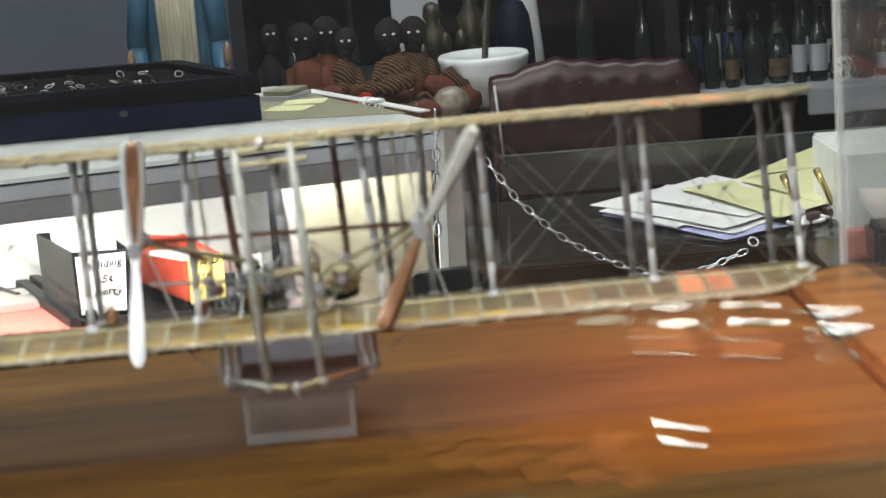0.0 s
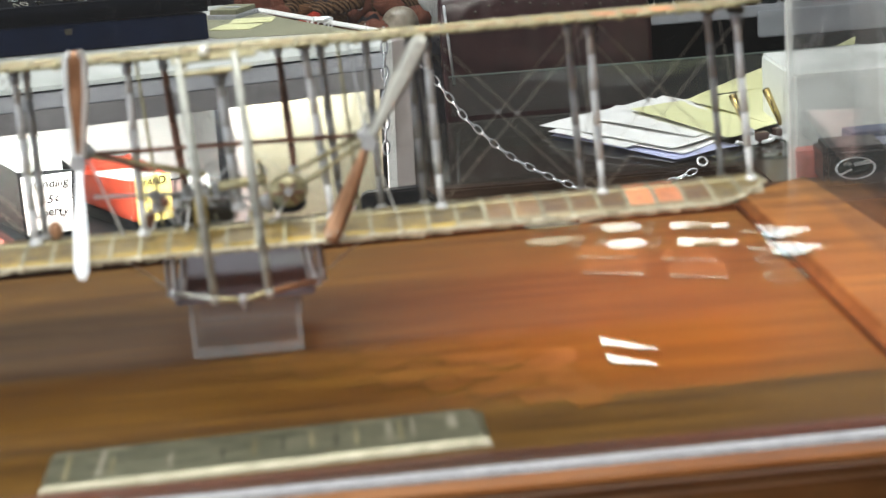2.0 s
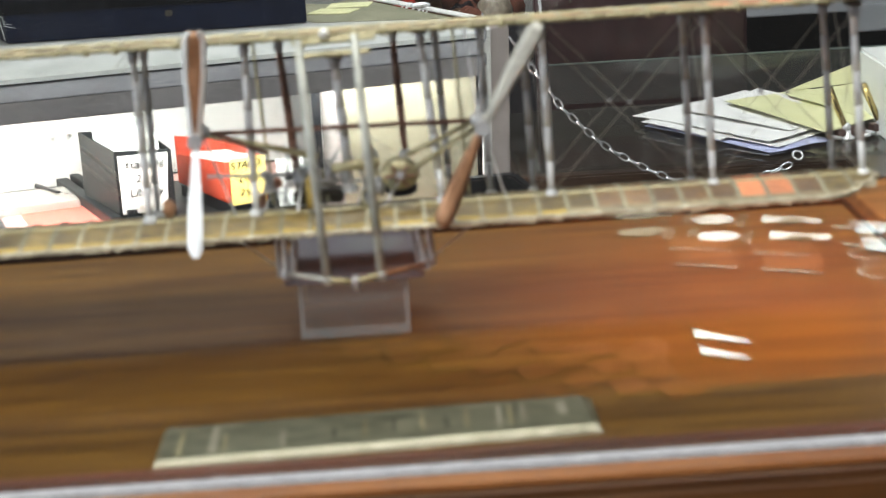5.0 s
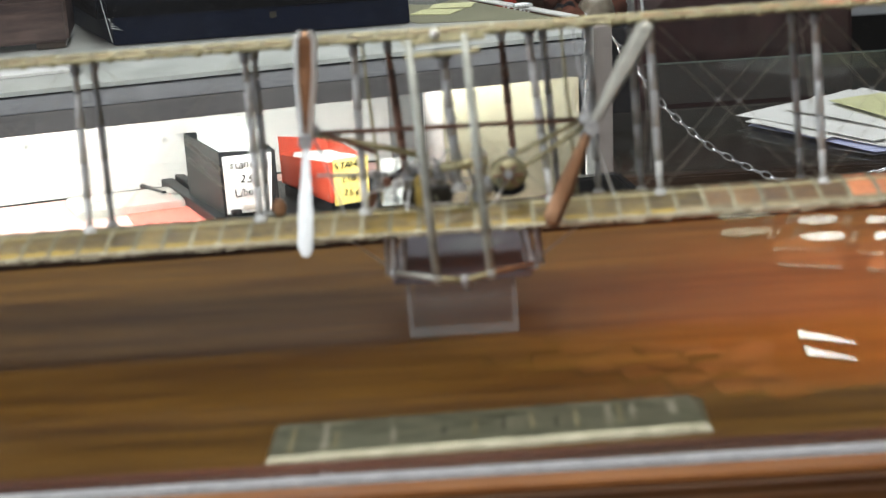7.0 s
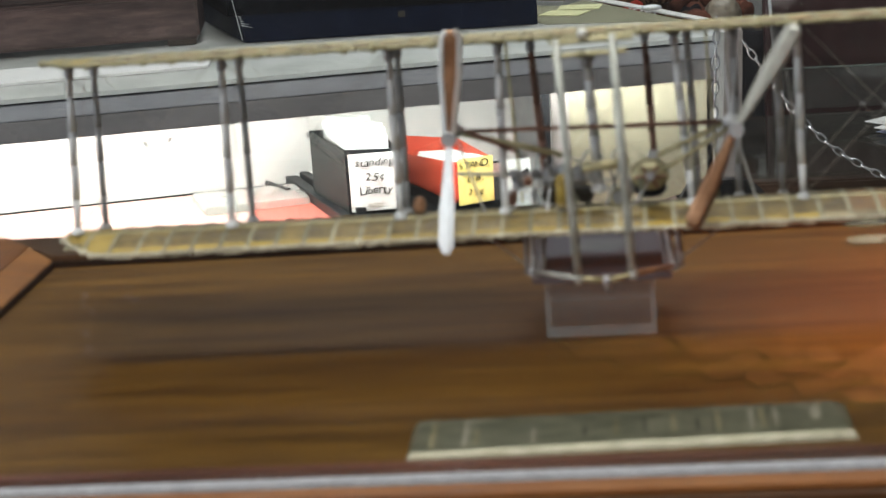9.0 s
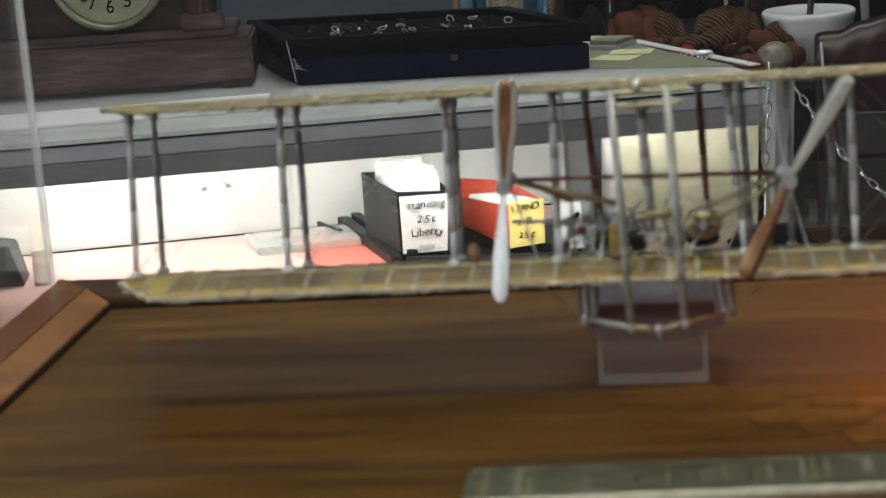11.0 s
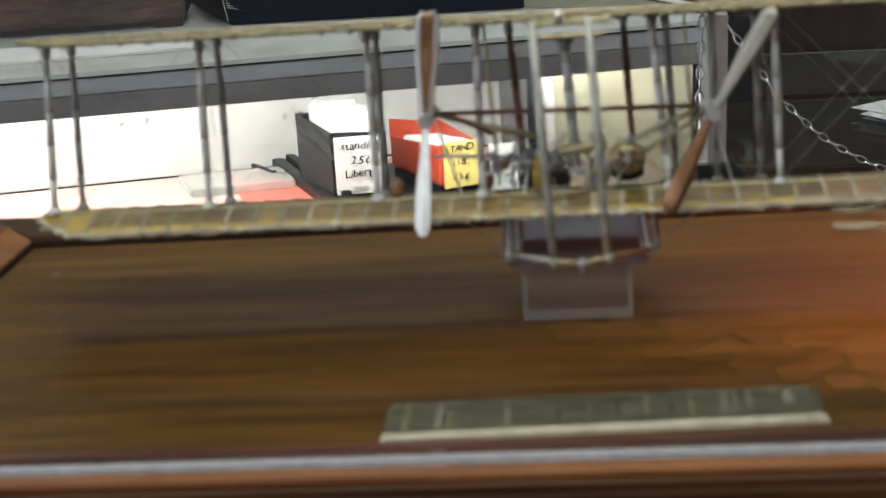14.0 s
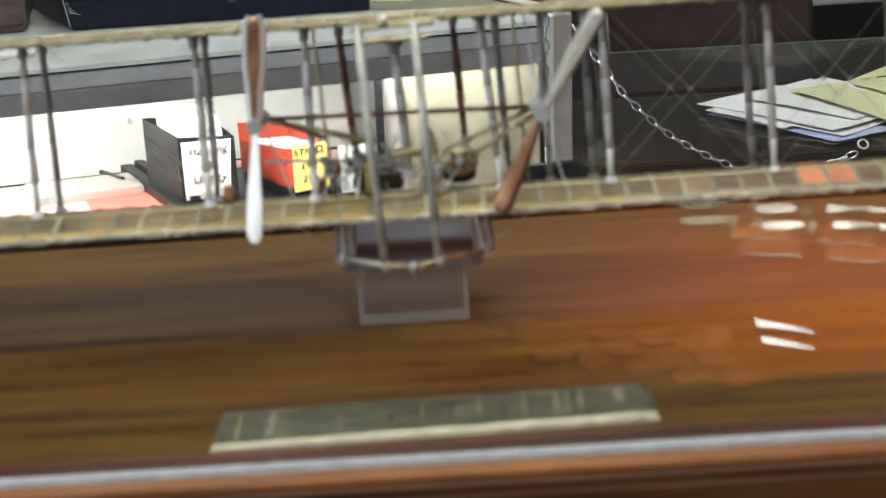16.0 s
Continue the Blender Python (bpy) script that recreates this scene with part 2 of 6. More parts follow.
VELVET = surface("black_velvet", (0.002, 0.002, 0.003), (0.005, 0.005, 0.006), 0.9, 0, 90, spec=0.08)
# Dial colour is lowered to hold the dimness of its glazed recess.
DIAL = surface("dimmed_dial", (0.26, 0.25, 0.17), (0.36, 0.34, 0.24), 0.5, 0, 40)
LEATHER = surface("burgundy_leather", (0.020, 0.007, 0.008), (0.044, 0.015, 0.016), 0.3, 0, 35, bump=0.35)
CERAMIC = surface("white_ceramic", (0.62, 0.64, 0.64), (0.7, 0.72, 0.72), 0.3, 0, 20)
ROBE = surface("aged_ivory_paint", (0.30, 0.27, 0.19), (0.55, 0.52, 0.40), 0.5, 0, 70, (1, 1, 0.2))
SKIN_PAINT = surface("ochre_paint", (0.16, 0.10, 0.055), (0.28, 0.18, 0.10), 0.45, 0, 80)
STATUE_BLUE = surface("blue_plaster", (0.018, 0.085, 0.16), (0.04, 0.15, 0.25), 0.4, 0, 60)
BRONZE = surface("dark_bronze", (0.03, 0.026, 0.02), (0.08, 0.07, 0.05), 0.35, 0.5, 70)
DOLL_RED = surface("red_cotton", (0.16, 0.014, 0.009), (0.26, 0.032, 0.018), 0.9, 0, 60, spec=0.1)
DOLL_BROWN = surface("brown_striped_cotton", (0.04, 0.018, 0.01), (0.15, 0.075, 0.035), 0.9, 0, 90, (1, 1, 6), spec=0.1)
DOLL_RUST = surface("rust_cotton", (0.075, 0.026, 0.017), (0.13, 0.050, 0.032), 0.9, 0, 60, spec=0.1)
MOTTLED = surface("mottled_wrap", (0.10, 0.075, 0.05), (0.32, 0.28, 0.22), 0.3, 0, 70)
DOLL_DARK = surface("charcoal_cloth", (0.010, 0.008, 0.009), (0.018, 0.014, 0.016), 0.85, 0, 60, spec=0.1)
def striped(name, a, b, scale):
    """Woven stripes of two tones."""
    m, nodes, links, bsdf = material(name)
    co = nodes.new("ShaderNodeTexCoord")
    w = nodes.new("ShaderNodeTexWave")
    w.bands_direction = "DIAGONAL"
    w.inputs["Scale"].default_value, w.inputs["Distortion"].default_value, w.inputs["Detail"].default_value = scale, 1.0, 1.0
    links.new(co.outputs["Object"], w.inputs["Vector"])
    links.new(ramp(nodes, links, w.outputs["Fac"], [(0.4, a), (0.6, b)]), bsdf.inputs["Base Color"])
    bsdf.inputs["Roughness"].default_value, bsdf.inputs["Specular IOR Level"].default_value = 0.9, 0.1
    return m


DOLL_STRIPE = striped("striped_cotton", (0.030, 0.016, 0.010), (0.105, 0.062, 0.034), 85)
WALL_PAINT = surface("blue_grey_wall", (0.10, 0.114, 0.15), (0.13, 0.146, 0.18), 0.8, 0, 3)
DARK_WALL = surface("dark_cabinet_back", (0.005, 0.006, 0.009), (0.011, 0.012, 0.017), 0.7, 0, 5, spec=0.15)
SHELF_DARK = surface("dark_shelf", (0.010, 0.010, 0.014), (0.022, 0.022, 0.028), 0.55, 0, 8, spec=0.25)
SHELF_GREY = surface("grey_laminate", (0.36, 0.375, 0.40), (0.45, 0.46, 0.49), 0.45, 0, 8)
CEILING_PAINT = surface("ceiling_paint", (0.5, 0.5, 0.48), (0.56, 0.56, 0.54), 0.9, 0, 3)
CARPET = surface("shop_carpet", (0.05, 0.045, 0.04), (0.08, 0.07, 0.065), 0.95, 0, 30)
BLACK_PLASTIC = surface("black_plastic", (0.01, 0.01, 0.012), (0.02, 0.02, 0.022), 0.3, 0, 60)
PINK_PLASTIC = surface("coral_plastic", (0.5, 0.14, 0.12), (0.6, 0.2, 0.17), 0.5, 0, 60)
ACRYLIC = clear_sheet("clear_acrylic", haze=0.004)
ACRYLIC_FRONT = clear_sheet("coated_front_acrylic", 1.8, haze=0.003)
ACRYLIC_SIDE = clear_sheet("coated_acrylic", 1.12, haze=0.03)
ACRYLIC_BACK = clear_sheet("coated_back_acrylic", 1.17, haze=0.002)
ACRYLIC_EDGE = surface("sanded_acrylic_edge", (0.22, 0.23, 0.25), (0.31, 0.32, 0.34), 0.6, 0, 90)
STAND_ACRYLIC = clear_sheet("stand_acrylic", 1.49, (0.88, 0.89, 0.93), 0.04, 0.07)
SMOKED = surface("smoked_acrylic", (0.110, 0.112, 0.140), (0.150, 0.152, 0.185), 0.45, 0, 40, bump=0.02)
CLOUDY_EDGE = clear_sheet("cloudy_edge", 1.3, (0.9, 0.92, 0.95), 0.2, 0.16)
CLOUDY = clear_sheet("cloudy_glue", 1.49, (0.92, 0.94, 0.95), 0.1, 0.4)
GLASS = clear_sheet("counter_glass", 1.5, (0.93, 0.96, 0.95))
GREEN_GLASS = clear_sheet("greenish_glass", 1.5, (0.80, 0.86, 0.84), 0.05, 0.035)
GREEN_EDGE = surface("green_glass_edge", (0.10, 0.13, 0.12), (0.15, 0.19, 0.17), 0.3, 0, 40)
GLASS_TOP = clear_sheet("counter_top_glass", 1.5, (0.96, 0.98, 0.97), 0.03, 0.44)
DESK_GLASS = clear_sheet("desk_glass", 1.5, (0.9, 0.94, 0.93), 0.05, 0.004)
BOTTLE_DARK = surface("dark_bottle_glass", (0.01, 0.016, 0.014), (0.02, 0.03, 0.026), 0.1, 0, 30)
BOTTLE_CLEAR = surface("clear_bottle", (0.25, 0.28, 0.3), (0.35, 0.38, 0.4), 0.12, 0, 30)
AMBER = surface("amber_label", (0.07, 0.05, 0.022), (0.15, 0.11, 0.055), 0.5, 0, 90)
BLUE_LABEL = surface("blue_label", (0.03, 0.05, 0.12), (0.05, 0.08, 0.17), 0.5, 0, 30)
MILKY = surface("milky_plastic", (0.78, 0.79, 0.77), (0.86, 0.87, 0.85), 0.4, 0, 30)
HOLDER = clear_sheet("coin_holder_plastic", 1.45, (0.95, 0.96, 0.95), 0.05, 0.35)
SLAB_PLASTIC = clear_sheet("thick_clear_plastic", 1.45, (0.93, 0.95, 0.92), 0.05, 0.3)
FROSTED = clear_sheet("frosted_box_plastic", 1.15, (0.95, 0.96, 0.97), 0.08, 0.55)
LAMP_WHITE = glowing("lamp_diffuser", (1.0, 0.97, 0.9), 6)


# ---- builders ----
def thing(name, loc, label, category, group="", kind=""):
    ob = new(name)
    ob.location = loc
    ob.empty_display_size = 0.02
    return tagged(ob, label, category, group, kind)


def part(name, bm, mat, parent=None, label="", smooth=False, bevel=0.0):
    """One mesh object from bm, in world coordinates, under parent."""
    if bevel:
        bmesh.ops.bevel(bm, geom=list(bm.edges), offset=bevel, segments=2, affect="EDGES", clamp_overlap=True)
    bmesh.ops.recalc_face_normals(bm, faces=bm.faces)
    me = bpy.data.meshes.new(name)
    bm.to_mesh(me)
    bm.free()
    me.materials.append(mat)
    if smooth:
        for p in me.polygons:
            p.use_smooth = True
    ob = new(name, me)
    if parent is not None:
        at, up = Vector((0, 0, 0)), parent
        while up is not None:
            if up.type == "EMPTY":
                at = up.location
            up = up.parent
        ob.parent = parent
        if parent.type == "EMPTY":
            ob.matrix_parent_inverse = Matrix.Translation(-at)
    return tagged(ob, label) if label else ob


def mesh(fill, *args, **kw):
    bm = bmesh.new()
    fill(bm, *args, **kw)
    return bm


def box(bm, c, s, rz=0.0, rx=0.0, ry=0.0):
    m = pose(c[0], c[1], c[2], rx, ry, rz) @ Matrix.Diagonal((s[0], s[1], s[2], 1))
    bmesh.ops.create_cube(bm, size=1, matrix=m)


def block(bm, low, high):
    """A solid from four corners of its floor and four of its top, in the same order."""
    a = [bm.verts.new(p) for p in low]
    b = [bm.verts.new(p) for p in high]
    bm.faces.new(a[::-1]), bm.faces.new(b)
    for i in range(4):
        j = (i + 1) % 4
        bm.faces.new((a[i], a[j], b[j], b[i]))


def slab(bm, corners, z0, z1):
    block(bm, [(x, y, z0) for x, y in corners], [(x, y, z1) for x, y in corners])


def tube(bm, p, q, r, r2=None, seg=10):
    p, q = Vector(p), Vector(q)
    d = q - p
    m = Matrix.Translation((p + q) / 2) @ d.to_track_quat("Z", "Y").to_matrix().to_4x4()
    bmesh.ops.create_cone(bm, cap_ends=True, segments=seg, radius1=r, radius2=r if r2 is None else r2, depth=d.length, matrix=m)


def lathe(bm, at, profile, seg=20, tilt=Matrix.Identity(4)):
    """A turned form: profile of (radius, height), round the axis at the place given."""
    rings = []
    for r, h in profile:
        rings.append([bm.verts.new(Vector(at) + tilt @ Vector((r * math.cos(6.28318 * i / seg), r * math.sin(6.28318 * i / seg), h))) for i in range(seg)])
    for a, b in zip(rings, rings[1:]):
        for i in range(seg):
            bm.faces.new((a[i], a[(i + 1) % seg], b[(i + 1) % seg], b[i]))
    bm.faces.new(rings[0][::-1]), bm.faces.new(rings[-1])


def ball(bm, c, r, squash=(1, 1, 1), seg=14):
    bmesh.ops.create_uvsphere(bm, u_segments=seg, v_segments=max(6, seg // 2), radius=r, matrix=Matrix.Translation(c) @ Matrix.Diagonal((*squash, 1)))


def torus(bm, m, big, small, seg=20, ring=8, stretch=1.0):
    rows = []
    for i in range(seg):
        a = 6.283185 * i / seg
        row = []
        for j in range(ring):
            b = 6.283185 * j / ring
            r = big + small * math.cos(b)
            row.append(bm.verts.new(m @ Vector((r * math.cos(a) + (stretch - 1) * big * math.cos(a), r * math.sin(a), small * math.sin(b)))))
        rows.append(row)
    for i in range(seg):
        for j in range(ring):
            bm.faces.new((rows[i][j], rows[(i + 1) % seg][j], rows[(i + 1) % seg][(j + 1) % ring], rows[i][(j + 1) % ring]))


def lettering(name, text, size, m, mat, parent, tilt=0.0, thick=0.00035):
    """Words in the built-in font, as a mesh."""
    cu = bpy.data.curves.new(name, "FONT")
    cu.body, cu.size, cu.align_x, cu.align_y, cu.extrude, cu.shear = text, size, "CENTER", "CENTER", 0.0001, tilt
    cu.offset = size * 0.006
    tmp = bpy.data.objects.new(name, cu)
    scene.collection.objects.link(tmp)
    bpy.context.view_layer.update()
    me = bpy.data.meshes.new_from_object(tmp.evaluated_get(bpy.context.evaluated_depsgraph_get()))
    bpy.data.objects.remove(tmp)
    me.transform(m)
    me.materials.clear()
    me.materials.append(mat)
    ob = new(name, me)
    ob.parent = parent
    if parent.type == "EMPTY":
        ob.matrix_parent_inverse = Matrix.Translation(-parent.location)
    return ob


# ---- the room ----
def wall(name, c, s, mat, label):
    return tagged(part(name, mesh(box, c, s), mat), label, "wall", kind="structure")


wall("wall_north", (0, 2.45, 0.25), (5.2, 0.1, 2.5), WALL_PAINT, "blue-grey painted shop wall behind the counters")
wall("wall_west", (-2.55, 0, 0.25), (0.1, 4.8, 2.5), WALL_PAINT, "blue-grey painted side wall of the shop")
wall("wall_east", (2.65, 0, 0.25), (0.1, 4.8, 2.5), WALL_PAINT, "blue-grey painted side wall of the shop")
# Out of view; made dark so the front acrylic mirrors little light.
wall("wall_south", (0, -2.45, 0.25), (5.2, 0.1, 2.5), SHELF_DARK, "unseen wall facing the counters, dark to keep reflections down")
tagged(part("floor", mesh(box, (0, 0, -1.03), (5.4, 5.0, 0.06)), CARPET), "dark worn carpet on the shop floor", "floor", kind="structure")
tagged(part("ceiling", mesh(box, (0, 0, 1.53), (5.4, 5.0, 0.06)), CEILING_PAINT), "off-white painted shop ceiling", "ceiling", kind="structure")

# Window out of view, made up to house the side light.
win = tagged(new("window_1"), "unseen tall white-framed window added for the side light", "window", kind="structure")
win.location = (-2.48, -1.1, 0.3)
for nm, c, sz in (("window_frame", (-2.48, -1.1, 1.24), (0.06, 1.6, 0.08)), ("window_sill", (-2.46, -1.1, -0.64), (0.1, 1.6, 0.06)), ("window_frame", (-2.48, -1.86, 0.3), (0.06, 0.08, 1.8)), ("window_frame", (-2.48, -0.34, 0.3), (0.06, 0.08, 1.8)), ("window_frame", (-2.48, -1.1, 0.3), (0.05, 0.05, 1.8))):
    part(nm, mesh(box, c, sz), WHITE_TRIM, win, bevel=0.003)
for cy2 in (-1.46, -0.74):
    part("pane", mesh(box, (-2.49, cy2, 0.3), (0.008, 0.68, 1.8)), GLASS, win)
# Fixtures out of view, added to go with the overhead area lights.
for cx, cy in ((0.02, -0.48), (-0.25, 1.2), (0.1, -1.75)):
    lamp = thing("ceiling_light", (cx, cy, 1.5), "unseen white ceiling light with a long diffuser", "lamp", "ceiling lights")
    part("housing", mesh(box, (cx, cy, 1.487), (1.28, 0.36, 0.026)), WHITE_TRIM, lamp, bevel=0.003)
    part("diffuser", mesh(box, (cx, cy, 1.469), (1.2, 0.3, 0.008)), LAMP_WHITE, lamp, "glowing white diffuser")


# ---- the table and the display base ----
X0, X1, YF, YB = -0.386, 0.362, -0.205, 0.247
table = thing("table", (0, 0, -1.0), "dark wooden table that carries the display case", "table")
part("tabletop", mesh(box, (0, 0.02, -0.073), (1.1, 0.56, 0.03)), EBONY, table, bevel=0.003)
for lx in (-0.5, 0.5):
    for ly in (-0.22, 0.26):
        part("leg", mesh(box, (lx, ly, -0.543), (0.05, 0.05, 0.91)), EBONY, table, bevel=0.003)

base = thing("display_base", (0, 0, -0.058), "polished walnut display base with a raised cherry rim", "base")
part("plinth", mesh(box, ((X0 + X1) / 2, (YF + YB) / 2, -0.030), (X1 - X0 + 0.02, YB - YF + 0.02, 0.056)), PLINTH_WOOD, base, bevel=0.004)
part("floor_panel", mesh(box, ((X0 + X1) / 2, (-0.171 + 0.2) / 2, -0.0005), (0.735, 0.371, 0.005)), WALNUT, base, "dark walnut veneer with long streaks")
LF, LB, RF, RB = (-0.342, -0.170), (-0.338, 0.187), (0.314, -0.170), (0.310, 0.206)


def side_rim(inner_f, inner_b, outer_f, outer_b, lean, low, top, side):
    """A mitred side rail: a flat outer band and an inner band that slopes to the panel."""
    mf, mb = ((i[0] * lean + o[0] * (1 - lean), i[1] * lean + o[1] * (1 - lean)) for i, o in ((inner_f, outer_f), (inner_b, outer_b)))
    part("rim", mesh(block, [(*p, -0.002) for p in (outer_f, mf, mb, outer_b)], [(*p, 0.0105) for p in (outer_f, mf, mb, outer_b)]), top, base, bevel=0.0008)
    part("rim_slope", mesh(block, [(*p, -0.002) for p in (mf, inner_f, inner_b, mb)], [(*mf, 0.0104), (*inner_f, low), (*inner_b, low), (*mb, 0.0104)]), side, base, "sloping inner edge, lit tone left, shaded tone right", bevel=0.0006)


# Slope tones carry the light: left slope as lit, right slope as shaded.
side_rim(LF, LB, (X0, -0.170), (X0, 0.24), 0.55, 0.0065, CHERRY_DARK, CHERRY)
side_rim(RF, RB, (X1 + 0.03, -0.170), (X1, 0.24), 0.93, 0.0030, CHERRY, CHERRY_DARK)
part("rim", mesh(block, [(*LB, -0.002), (*RB, -0.002), (X1, 0.24, -0.002), (X0, 0.24, -0.002)],
                 [(LB[0] - 0.0015, LB[1] + 0.0015, 0.0088), (RB[0] + 0.0015, RB[1] + 0.0015, 0.0088), (X1 - 0.002, 0.239, 0.0088), (X0 + 0.002, 0.239, 0.0088)]), PLINTH_WOOD, base, bevel=0.001)
# Near-black strips put the shade of the rim's inner faces into colour.
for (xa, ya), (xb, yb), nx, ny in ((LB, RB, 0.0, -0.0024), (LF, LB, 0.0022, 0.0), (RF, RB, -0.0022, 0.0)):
    part("rim_shade_strip", mesh(block, [(xa, ya - 0.0005, 0.0018), (xb, yb - 0.0005, 0.0018), (xb + nx, yb + ny - 0.0005, 0.0018), (xa + nx, ya + ny - 0.0005, 0.0018)],
                            [(xa, ya - 0.0005, 0.0060), (xb, yb - 0.0005, 0.0060), (xb + nx * 0.8, yb + ny * 0.8 - 0.0005, 0.0060), (xa + nx * 0.8, ya + ny * 0.8 - 0.0005, 0.0060)]), RIM_SHADE, base, "dark strip standing in for shade along the inner rim", bevel=0.0006)
part("front_ledge", mesh(box, ((X0 + X1) / 2, -0.1990, -0.0006), (X1 - X0 + 0.02, 0.0138, 0.0028)), CHERRY_DARK, base, "paler wooden front ledge", bevel=0.0008)
part("front_moulding", mesh(box, ((X0 + X1) / 2, -0.1755, 0.0005), (X1 - X0, 0.0105, 0.006)), REDWOOD, base, "dark red front moulding", bevel=0.0015)

# clear cover
cover = thing("acrylic_cover", (0, 0, -0.002), "clear acrylic box cover over the model aeroplane", "cover")
CX0, CX1, CYF, CYB, CZ = -0.391, 0.353, -0.186, 0.236, 0.40


def sheet(name, c, s):
    ob = part(name, mesh(box, c, s), ACRYLIC, cover)
    ob.visible_shadow = False
    return ob


ZM = CZ / 2
sheet("front_panel", ((CX0 + CX1) / 2, CYF, ZM), (CX1 - CX0 - 0.008, 0.004, CZ - 0.008)).data.materials[0] = ACRYLIC_FRONT
sheet("back_panel", ((CX0 + CX1) / 2, CYB, ZM), (CX1 - CX0 - 0.008, 0.004, CZ - 0.008)).data.materials[0] = ACRYLIC_BACK
sheet("side_panel", (CX0, (CYF + CYB) / 2, ZM), (0.004, CYB - CYF - 0.008, CZ - 0.008)).data.materials[0] = ACRYLIC_SIDE
sheet("side_panel", (CX1, (CYF + CYB) / 2, ZM), (0.004, CYB - CYF - 0.008, CZ - 0.008)).data.materials[0] = ACRYLIC_SIDE
sheet("top_panel", ((CX0 + CX1) / 2, (CYF + CYB) / 2, CZ), (CX1 - CX0, CYB - CYF, 0.004))
part("bottom_edge", mesh(box, ((CX0 + CX1) / 2, -0.1870, 0.0002), (CX1 - CX0, 0.0098, 0.0038)), ACRYLIC_EDGE, cover, "frosted grey lower edge", bevel=0.0012)
for ex in (CX0, CX1):
    part("corner_edge", mesh(box, (ex, CYB, ZM), (0.0042, 0.0042, CZ - 0.01)), CLOUDY, cover, "cloudy glued corner").visible_shadow = False

specks = bmesh.new()
rd = random.Random(12)
for sx, sz in ((-0.205, 0.089), (-0.205, 0.084), (-0.205, 0.071), (-0.185, 0.087), (-0.206, 0.065)):
    for k in range(4):
        ball(specks, (sx + rd.uniform(-0.0022, 0.0022), CYF - 0.0024, sz + rd.uniform(-0.002, 0.002)), rd.uniform(0.00010, 0.00026), (1.4, 0.5, 1), 6)
tagged(part("dust_specks", specks, PAPER_LILAC), "pale dust specks stuck on the acrylic cover", "dust", kind="stuff")

# engraved plate
plate = thing("name_plate", (0.02, -0.14, 0.002), "tarnished brass plate with worn engraving on the base", "plate")
A, B, C, D = (-0.078, -0.1692), (0.118, -0.1602), (0.1175, -0.118), (-0.078, -0.125)
part("plate", mesh(block, [(*p, 0.002) for p in (A, B, C, D)],
                   [(A[0] + 0.002, A[1] + 0.003, 0.0052), (B[0] - 0.003, B[1] + 0.003, 0.0052), (C[0] - 0.006, C[1] - 0.002, 0.0052), (D[0] + 0.003, D[1] - 0.002, 0.0052)]), BRASS_OLD, plate, bevel=0.0005)
# Front edge in a paler brass than the plate.
part("front_bevel", mesh(block, [(A[0], A[1] - 0.0006, 0.002), (B[0], B[1] - 0.0006, 0.002), (B[0], B[1] + 0.0022, 0.002), (A[0], A[1] + 0.0022, 0.002)],
                         [(A[0] + 0.001, A[1], 0.0035), (B[0] - 0.001, B[1], 0.0035), (B[0] - 0.002, B[1] + 0.0016, 0.0054), (A[0] + 0.002, A[1] + 0.0016, 0.0054)]), BRASS_BRIGHT, plate, "bright front edge")
for u, w, v0, v1, mat in ((0.055, 0.0022, 0.15, 0.78, OLIVE), (0.13, 0.0030, 0.15, 0.85, BRASS_BRIGHT), (0.155, 0.0016, 0.2, 0.6, OLIVE), (0.285, 0.0022, 0.15, 0.62, BRASS_BRIGHT), (0.40, 0.0014, 0.3, 0.55, BRONZE),
                          (0.47, 0.0016, 0.25, 0.7, OLIVE), (0.535, 0.0012, 0.35, 0.7, BRONZE), (0.60, 0.0018, 0.3, 0.75, OLIVE), (0.655, 0.0012, 0.3, 0.6, BRONZE), (0.70, 0.0016, 0.25, 0.75, OLIVE),
                          (0.775, 0.0024, 0.25, 0.8, BRASS_BRIGHT), (0.80, 0.0016, 0.25, 0.8, OLIVE), (0.83, 0.0020, 0.3, 0.8, BRASS_BRIGHT), (0.92, 0.0045, 0.45, 0.8, BRASS_BRIGHT)):
    lo, hi = Vector(A).lerp(Vector(B), u), Vector(D).lerp(Vector(C), u)
    p, q = lo.lerp(hi, v0), lo.lerp(hi, v1)
    part("engraved_bar", mesh(slab, [(p.x - w / 2, p.y), (p.x + w / 2, p.y), (q.x + w / 2, q.y), (q.x - w / 2, q.y)], 0.0050, 0.0055), mat, plate)

# acrylic bridge under the aeroplane
stand = thing("model_stand", (0.008, 0.03, 0.002), "clear acrylic bridge stand with a smoked top under the model aeroplane", "stand")
for ob in (part("front_leg", mesh(box, (0.008, 0.0015, 0.0180), (0.056, 0.003, 0.0315)), STAND_ACRYLIC, stand),
           part("back_leg", mesh(box, (0.0085, 0.0655, 0.0180), (0.056, 0.003, 0.0315)), STAND_ACRYLIC, stand)):
    ob.visible_shadow = False
part("bridge", mesh(box, (0.0095, 0.030, 0.0360), (0.071, 0.082, 0.0042)), SMOKED, stand, "smoked purple-grey acrylic top", bevel=0.0008)
for ex in (-0.0192, 0.0352):
    part("polished_edge", mesh(box, (ex, -0.0005, 0.0180), (0.0026, 0.0012, 0.0315)), CLOUDY_EDGE, stand, "cloudy polished edge").visible_shadow = False
